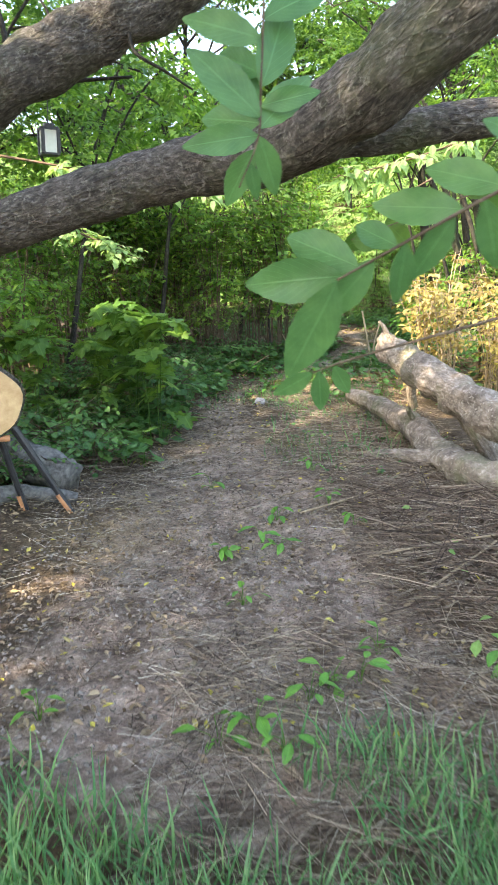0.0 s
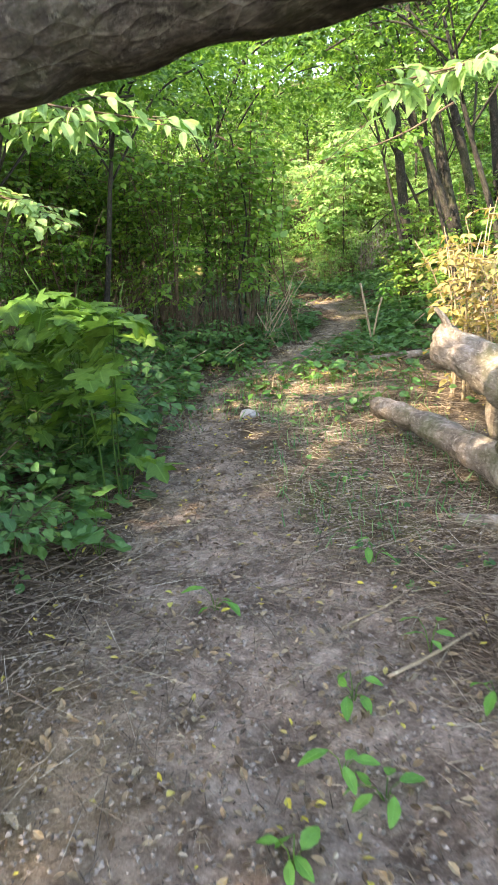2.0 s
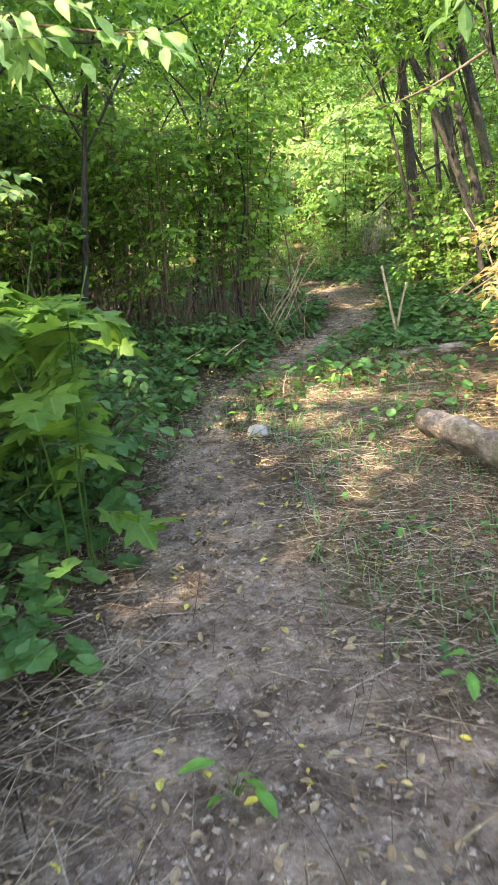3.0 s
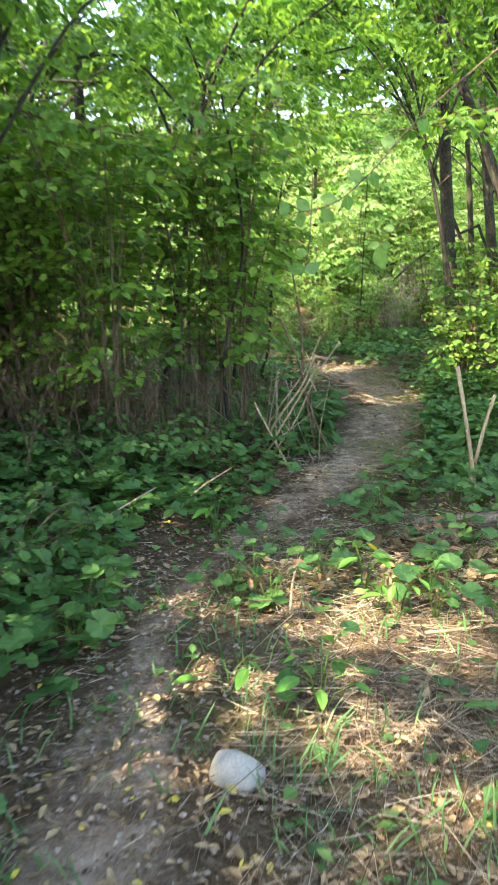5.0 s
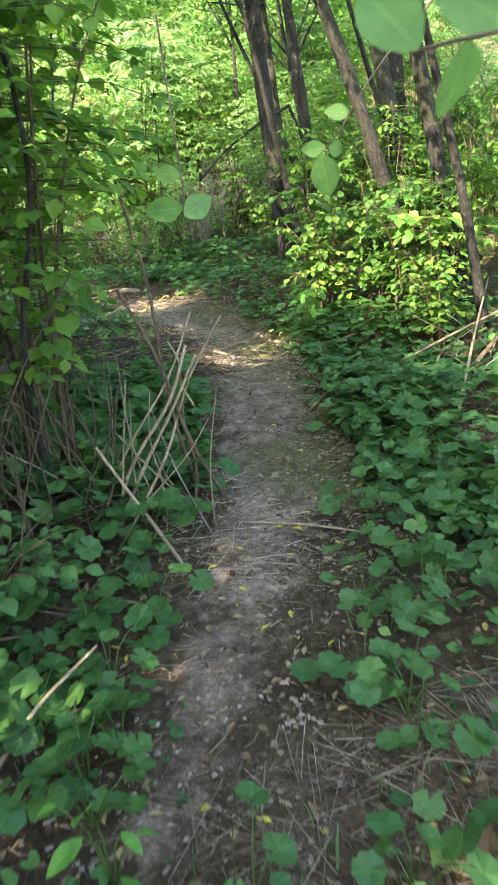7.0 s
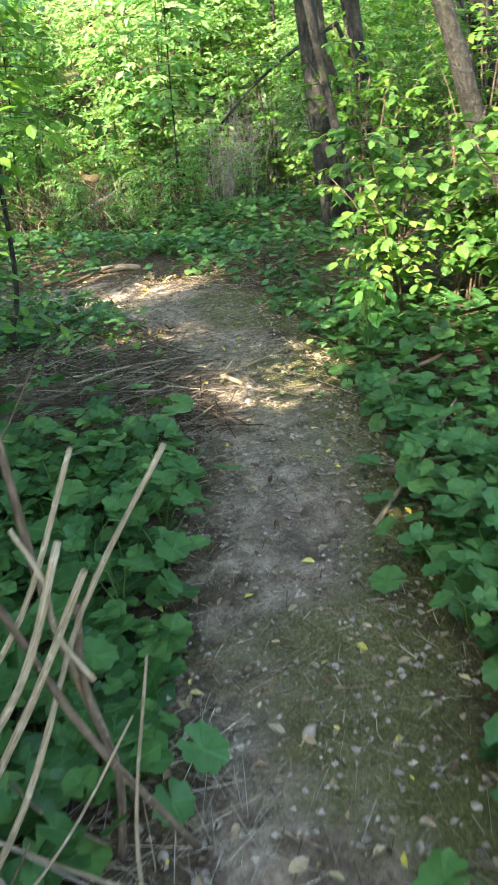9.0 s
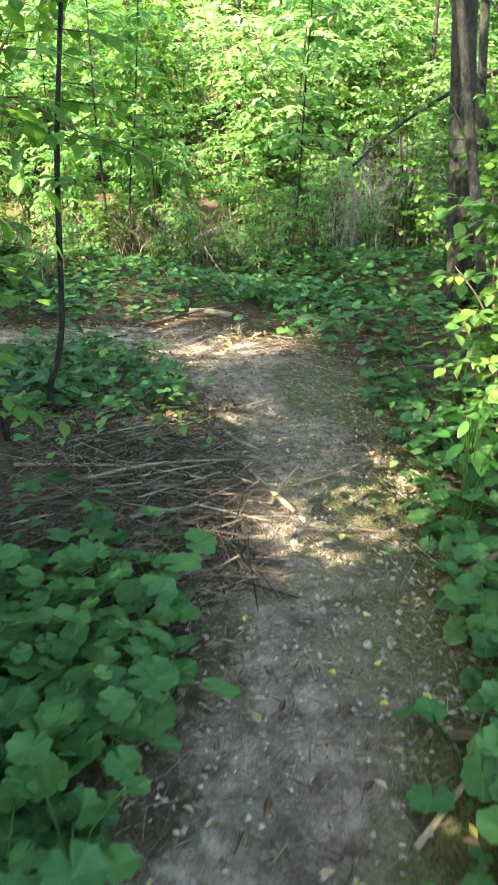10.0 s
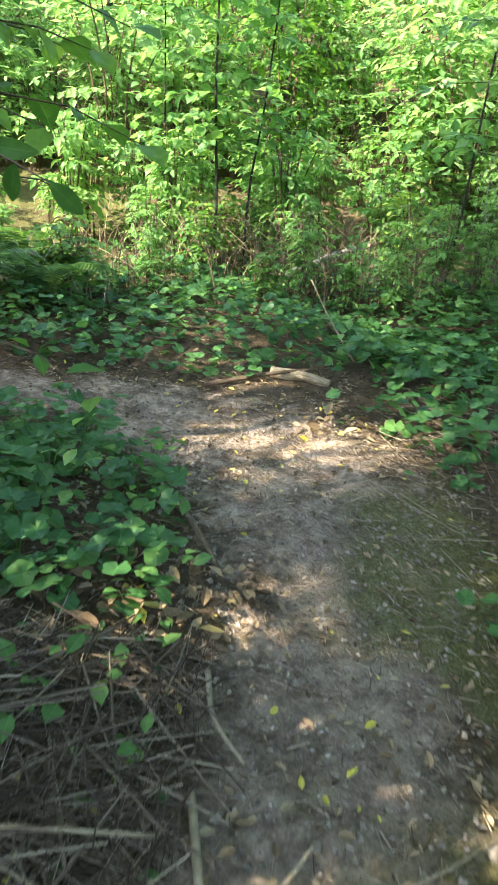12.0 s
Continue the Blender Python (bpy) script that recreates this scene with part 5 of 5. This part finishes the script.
for x0, x1, y0, y1, n, size in NEAR_COVER:
    k = 0
    for _ in range(n * 8):
        if k >= n:
            break
        x, y = R3.uniform(x0, x1), R3.uniform(y0, y1)
        if from_path(np.array([x]), np.array([y]))[1][0] < 0.04 or any(math.hypot(x - a, y - b) < 0.13 for a, b in TAKEN) or clear_of_walk(x, y) < 0.2:
            continue
        TAKEN.append((x, y))
        k += 1
        rosette(x, y, R3, 0.06, 0.24, size, ROUND_MESH, "ground_plant", "low ground plant with round scalloped green leaves", "ground plants", 7)
for x, y in ((0.28, 2.5), (0.4, 2.55), (0.2, 2.42), (0.5, 2.75), (0.0, 2.2), (-0.12, 2.15), (0.1, 2.05), (-0.05, 3.2), (-0.15, 3.75), (0.15, 4.0), (0.05, 4.1), (0.5, 4.7), (0.45, 5.4), (0.6, 6.6), (0.15, 4.45), (-0.3, 5.15), (0.62, 4.35), (-0.75, 2.3), (1.0, 2.6)):
    rosette(x, y, R3, 0.03, 0.11, 0.08, WEED_MESH, "weed_seedling", "small bright green broad-leaved weed in trodden soil", "weeds", 5, 0.08)
for k in range(9):
    x, y = R3.uniform(0.1, 1.15), R3.uniform(8.7, 10.6)
    rosette(x, y, R3, 0.06, 0.28, 0.085, WEED_MESH if k % 3 else ROUND_MESH, "weed_seedling", "green broad-leaved weed in straw beside the path", "weeds", 6, 0.12)
for x, y in ((2.85, 14.75), (2.9, 14.9), (3.0, 15.1)):
    rosette(x, y, R3, 0.35, 0.55, 0.13, WEED_MESH, "weed_seedling", "yellow-green broad-leaved weed at the path edge", "weeds", 6, 0.14)


def cover(name, label, shape, mat, boxes, size, low, high, rng, border=0.05, tilt=0.3):
    g, stalks = Geo(), Geo()
    for x0, x1, y0, y1, n in boxes:
        x, y = rng.uniform(x0, x1, n), rng.uniform(y0, y1, n)
        clump = np.sin(2.1 * x + 1.3 * y + 2 * np.sin(1.7 * y)) + rng.normal(0, 0.6, n)
        ok = (from_path(x, y)[1] > border) & (clump > -1.15)
        near = np.min(np.hypot(WALKED[None, :, 0] - x[:, None], WALKED[None, :, 1] - y[:, None]), axis=1)
        ok &= near > 0.25
        x, y = x[ok], y[ok]
        h = rng.uniform(low, high, len(x)) * (0.8 + 0.35 * np.sin(3 * x + 2 * y))
        p = np.stack([x, y, height(x, y) + np.maximum(0.02, h)], -1)
        k = len(p)
        g.scatter(shape, turns_of(rng.uniform(0, 6.28, k), rng.normal(-0.2, tilt, k), rng.normal(0, tilt, k), size * rng.uniform(0.55, 1.3, k)), p)
    return tagged(new(name, g.mesh(name, mat)), label, "plants", kind="stuff")


COVER = [(0.4, 1.6, 12.7, 14.5, 520), (2.2, 3.5, 12.2, 15.6, 800), (-3.2, -0.3, 8.8, 12.0, 1900), (-1.2, 1.1, 10.6, 13.0, 1100), (-3, 1.4, 12.4, 15.0, 1600), (0.2, 1.3, 12.3, 14.4, 500), (1.8, 4.0, 10.8, 14.6, 1700), (2.4, 5.0, 14.0, 18.5, 1500), (-1.5, 1.75, 16.2, 17.8, 1300),
         (-4, 6, 18.8, 22.5, 7600), (2.6, 4.6, 17.6, 20.5, 900), (-2.4, -0.9, 6.8, 9.2, 800), (1.9, 4, 6.0, 10.8, 380), (0.5, 1.9, 9.4, 11.2, 90), (1.8, 2.6, 11.4, 13.2, 260), (-3.4, -1.5, 4.6, 7.2, 500)]
cover("ground_cover_plants", "dense round-leaved green ground cover", ROUND, M_IVY, COVER, 0.085, 0.05, 0.26, R3)
cover("ground_ivy", "small creeping green leaves close to the soil", leaf_lobed(10, 3, 0.12), M_IVY, [(-0.6, 1.6, 8.6, 11.4, 480), (1.8, 2.4, 11.2, 13.4, 380), (0.1, 1.2, 5.0, 9.0, 260), (-0.6, 0.4, 2.0, 6, 60), (0.4, 3.2, 14, 18.5, 200), (-1.4, 1.2, 14.4, 16.4, 160)], 0.042, 0.01, 0.06, R3, -0.12)
cover("pale_seedlings", "scattered bright yellow-green seedlings", OVAL_WIDE, M_LIME, [(-0.5, 1.9, 7.4, 11.0, 120), (0.6, 1.9, 15.6, 17.6, 320), (-1, 4, 18.8, 22, 500), (2.5, 4, 13.5, 17, 160), (-2, 0, 7, 12, 130), (-0.6, 1.1, 2.0, 4.5, 36)], 0.07, 0.05, 0.24, R3, 0.0)


def grass(name, label, boxes, rng, tall, wide=0.006):
    g = Geo()
    w = wide / tall
    v = np.array([(-w, 0, 0), (w, 0, 0), (-w * 0.8, 0.1, 0.5), (w * 0.8, 0.1, 0.5), (0, 0.38, 0.93)])
    blade = (v, [(0, 1, 3, 2), (2, 3, 4)], np.array([(-1, 0), (1, 0), (-1, 0.5), (1, 0.5), (0, 1)]))
    for x0, x1, y0, y1, n in boxes:
        x, y = rng.uniform(x0, x1, n), rng.uniform(y0, y1, n)
        tuft = np.sin(5 * x + 2 * np.sin(3 * y)) + np.sin(6.1 * y + 1.3 * x) + rng.normal(0, 0.7, n)
        edge = (y - (1.98 + 0.12 * np.sin(4 * x))) if y1 < 3 else np.full(n, -1.0)
        ok = (tuft > -0.55) & (edge < rng.uniform(-0.45, 0.15, n))
        x, y = x[ok], y[ok]
        k = len(x)
        s = tall * rng.uniform(0.35, 1.25, k)
        g.scatter(blade, turns_of(rng.uniform(0, 6.28, k), rng.normal(-0.15, 0.3, k), rng.normal(0, 0.25, k), s), np.stack([x, y, height(x, y) - 0.005], -1))
    return tagged(new(name, g.mesh(name, M_GRASS)), label, "grass", kind="stuff")


grass("grass", "long green grass at the start of the path", [(-1.6, 1.6, 0.7, 2.25, 17000), (-1.5, -0.6, 1.9, 2.7, 400), (0.3, 0.9, 2.0, 2.7, 350)], R3, 0.165, 0.004)
grass("grass", "thin sparse grass between litter beside the path", [(0.1, 1.6, 5.6, 10.4, 1600), (-0.7, 0.6, 8, 10, 500)], R3, 0.13, 0.004)


# ---- litter ----
def litter(name, label, shape, mat, boxes, lo, hi, rng, tilt=0.35, lift=0.012):
    g = Geo()
    for x0, x1, y0, y1, n in boxes:
        x, y = rng.uniform(x0, x1, n), rng.uniform(y0, y1, n)
        k = len(x)
        p = np.stack([x, y, height(x, y) + rng.uniform(0.004, lift, k)], -1)
        g.scatter(shape, turns_of(rng.uniform(0, 6.28, k), rng.normal(0, tilt, k), rng.normal(0, tilt, k), rng.uniform(lo, hi, k)), p)
    return tagged(new(name, g.mesh(name, mat)), label, "litter", kind="stuff")


CURL = (np.array([(0, 0, 0), (0.24, 0.35, 0.16), (0.2, 0.7, 0.12), (0, 1, 0.06), (-0.2, 0.68, 0.1), (-0.25, 0.35, 0.13), (0, 0.5, -0.02)]),
        [(0, 1, 6), (1, 2, 6), (2, 3, 6), (3, 4, 6), (4, 5, 6), (5, 0, 6)], np.zeros((7, 2)))
TWIG = (np.array([(0.012, -0.5, 0), (-0.012, -0.5, 0), (0, -0.5, 0.02), (0.03, 0, 0.01), (0.006, 0, 0.01), (0.018, 0, 0.03), (0.008, 0.5, 0), (-0.008, 0.5, 0), (0, 0.5, 0.014)]),
        [(0, 1, 4, 3), (1, 2, 5, 4), (2, 0, 3, 5), (3, 4, 7, 6), (4, 5, 8, 7), (5, 3, 6, 8)], np.zeros((9, 2)))
THIN = (TWIG[0] * np.array((0.6, 1, 0.6)), TWIG[1], TWIG[2])
STRAW = (TWIG[0] * np.array((0.36, 1, 0.36)), TWIG[1], TWIG[2])
CRUMB = (np.array([(0.03, -0.5, 0), (-0.03, -0.5, 0), (0, -0.45, 0.045), (0.02, 0.5, 0), (-0.035, 0.5, 0), (0, 0.42, 0.04)]), [(0, 1, 4, 3), (1, 2, 5, 4), (2, 0, 3, 5)], np.zeros((6, 2)))
CLOD = (np.array([(0.5, 0.1, 0), (0.1, 0.45, 0.05), (-0.5, 0.05, 0), (-0.05, -0.42, 0), (0.06, 0.04, 0.36)]), [(0, 1, 4), (1, 2, 4), (2, 3, 4), (3, 0, 4)], np.zeros((5, 2)))
R4 = np.random.RandomState(77)
litter("leaf_litter", "brown and tan fallen leaves strewn on soil", CURL, M_LITTER, [(-1.8, 1.8, 2.0, 9, 8200), (-1.4, 2.4, 8, 12, 3600), (0.2, 3.4, 11.5, 19, 4200), (-2, 4.5, 17.5, 21, 1200)], 0.014, 0.05, R4)
litter("dead_leaf_heap", "curled pale brown dead leaves heaped beside the path", CURL, M_LITTER, [(0.9, 2.0, 9.4, 10.3, 300), (0.25, 0.9, 9.6, 10.05, 90), (2.2, 2.8, 18.0, 18.4, 40), (1.4, 2.2, 16.2, 16.6, 70)], 0.05, 0.1, R4, 0.5, 0.05)
litter("wood_crumbs", "small chips of bark and broken twig", CRUMB, M_STRAW, [(-1.8, 1.8, 2.0, 9, 11000), (-1.4, 2.4, 8, 12, 5000), (0.2, 3.4, 11.5, 19, 9000), (-2, 4.5, 17.5, 21, 1500)], 0.01, 0.07, R4, 0.15, 0.01)
litter("straw", "dry straw and stalks lying flat", STRAW, M_STRAW, [(0.55, 1.8, 3.0, 5.4, 2600), (-1.7, -0.5, 4.5, 8.0, 1500), (0.1, 1.9, 5.2, 9.0, 2600), (0.3, 2.2, 8.5, 10.6, 2400), (0.9, 2.0, 14.3, 16.2, 1500), (-0.3, 1.4, 1.5, 3, 2200), (-0.9, 0.9, 4, 8, 700), (2.4, 3.6, 12.5, 15, 500), (2.6, 4.0, 16.8, 18.6, 500)], 0.1, 0.34, R4, 0.12, 0.045)
litter("straw_bits", "short pale bits of straw trodden into the path", STRAW, M_PALEBITS, [(-1.0, 1.0, 2.3, 8.5, 2200), (-0.6, 1.2, 8, 11.5, 900), (0.9, 3.0, 11.2, 18.4, 3400)], 0.03, 0.13, R4, 0.15, 0.012)
litter("straw_bits", "short pale chips and straw ends on bare soil", STRAW, M_PALEBITS, [(0.9, 2.3, 11.2, 14.6, 2200), (1.7, 2.9, 14.6, 17.5, 1300), (-0.9, 0.8, 3.2, 7.0, 1800), (-0.2, 1.2, 8.6, 11, 700)], 0.02, 0.075, R4, 0.2, 0.014)
litter("twig_pile", "heap of thin dry brown twigs", THIN, M_TWIGS, [(1.1, 1.95, 14.4, 16.1, 1000), (0.7, 1.7, 3.1, 4.7, 500), (-1.8, -0.9, 5.2, 7.0, 260), (-1.5, 0.6, 11.4, 13, 300)], 0.14, 0.5, R4, 0.2, 0.09)

litter("soil_crumbs", "small crumbs and clods of dry trodden soil", CLOD, M_CLOD, [(-1.3, 1.2, 2.0, 7.5, 9000), (-0.7, 0.9, 7.5, 11, 2500), (0.9, 3.1, 11, 18.6, 6500)], 0.006, 0.03, R4, 0.25, 0.006)
litter("shredded_litter", "brown shreds of dead leaf and bark over soil", CURL, M_STRAW, [(-1.3, 1.3, 2.2, 6.5, 2600), (0.1, 1.7, 5.8, 9.4, 1300), (-0.6, 1.6, 8.5, 11.2, 700), (1.0, 2.9, 11.2, 18.4, 900)], 0.01, 0.032, R4, 0.4, 0.012)
litter("straw", "pale sun-bleached straw lying flat beside the path", STRAW, M_PALEBITS, [(0.1, 1.5, 5.4, 9.2, 1500), (0.4, 1.9, 2.6, 5.2, 350), (-1.4, -0.5, 3.2, 6.2, 200), (0.5, 1.9, 9.2, 10.6, 500), (0.7, 1.3, 11.5, 12.7, 260), (1.0, 1.9, 14.4, 16.0, 350), (-0.4, 1.2, 1.7, 2.8, 700)], 0.07, 0.26, R4, 0.14, 0.03)

# single leaves that stand out on the ground
FALLEN = {m.name: Geo().add(*leaf_large(0.5, 0.2, 6, 0.03, 0.6)).mesh("fallen_leaf", m) for m in (M_YELLOW, M_PALE)}
for i in range(84):
    if i < 52:
        x, y = R4.uniform(-1.2, 1.2), R4.uniform(2.3, 7.5)
    else:
        x, y = R4.uniform(0.9, 3.0), R4.uniform(11.5, 18.5)
    mat = M_YELLOW if i % 6 == 0 else M_PALE
    o = tagged(new("fallen_leaf", FALLEN[mat.name]), "yellowed leaf lying on the soil" if mat is M_YELLOW else "pale dead leaf lying on the soil", "leaf", "fallen leaves")
    o.matrix_basis = pose(x, y, ground_at(x, y) + 0.012, R4.normal(0, 8), R4.normal(0, 10), R4.uniform(0, 360)) @ Matrix.Scale(R4.uniform(0.035, 0.065), 4)
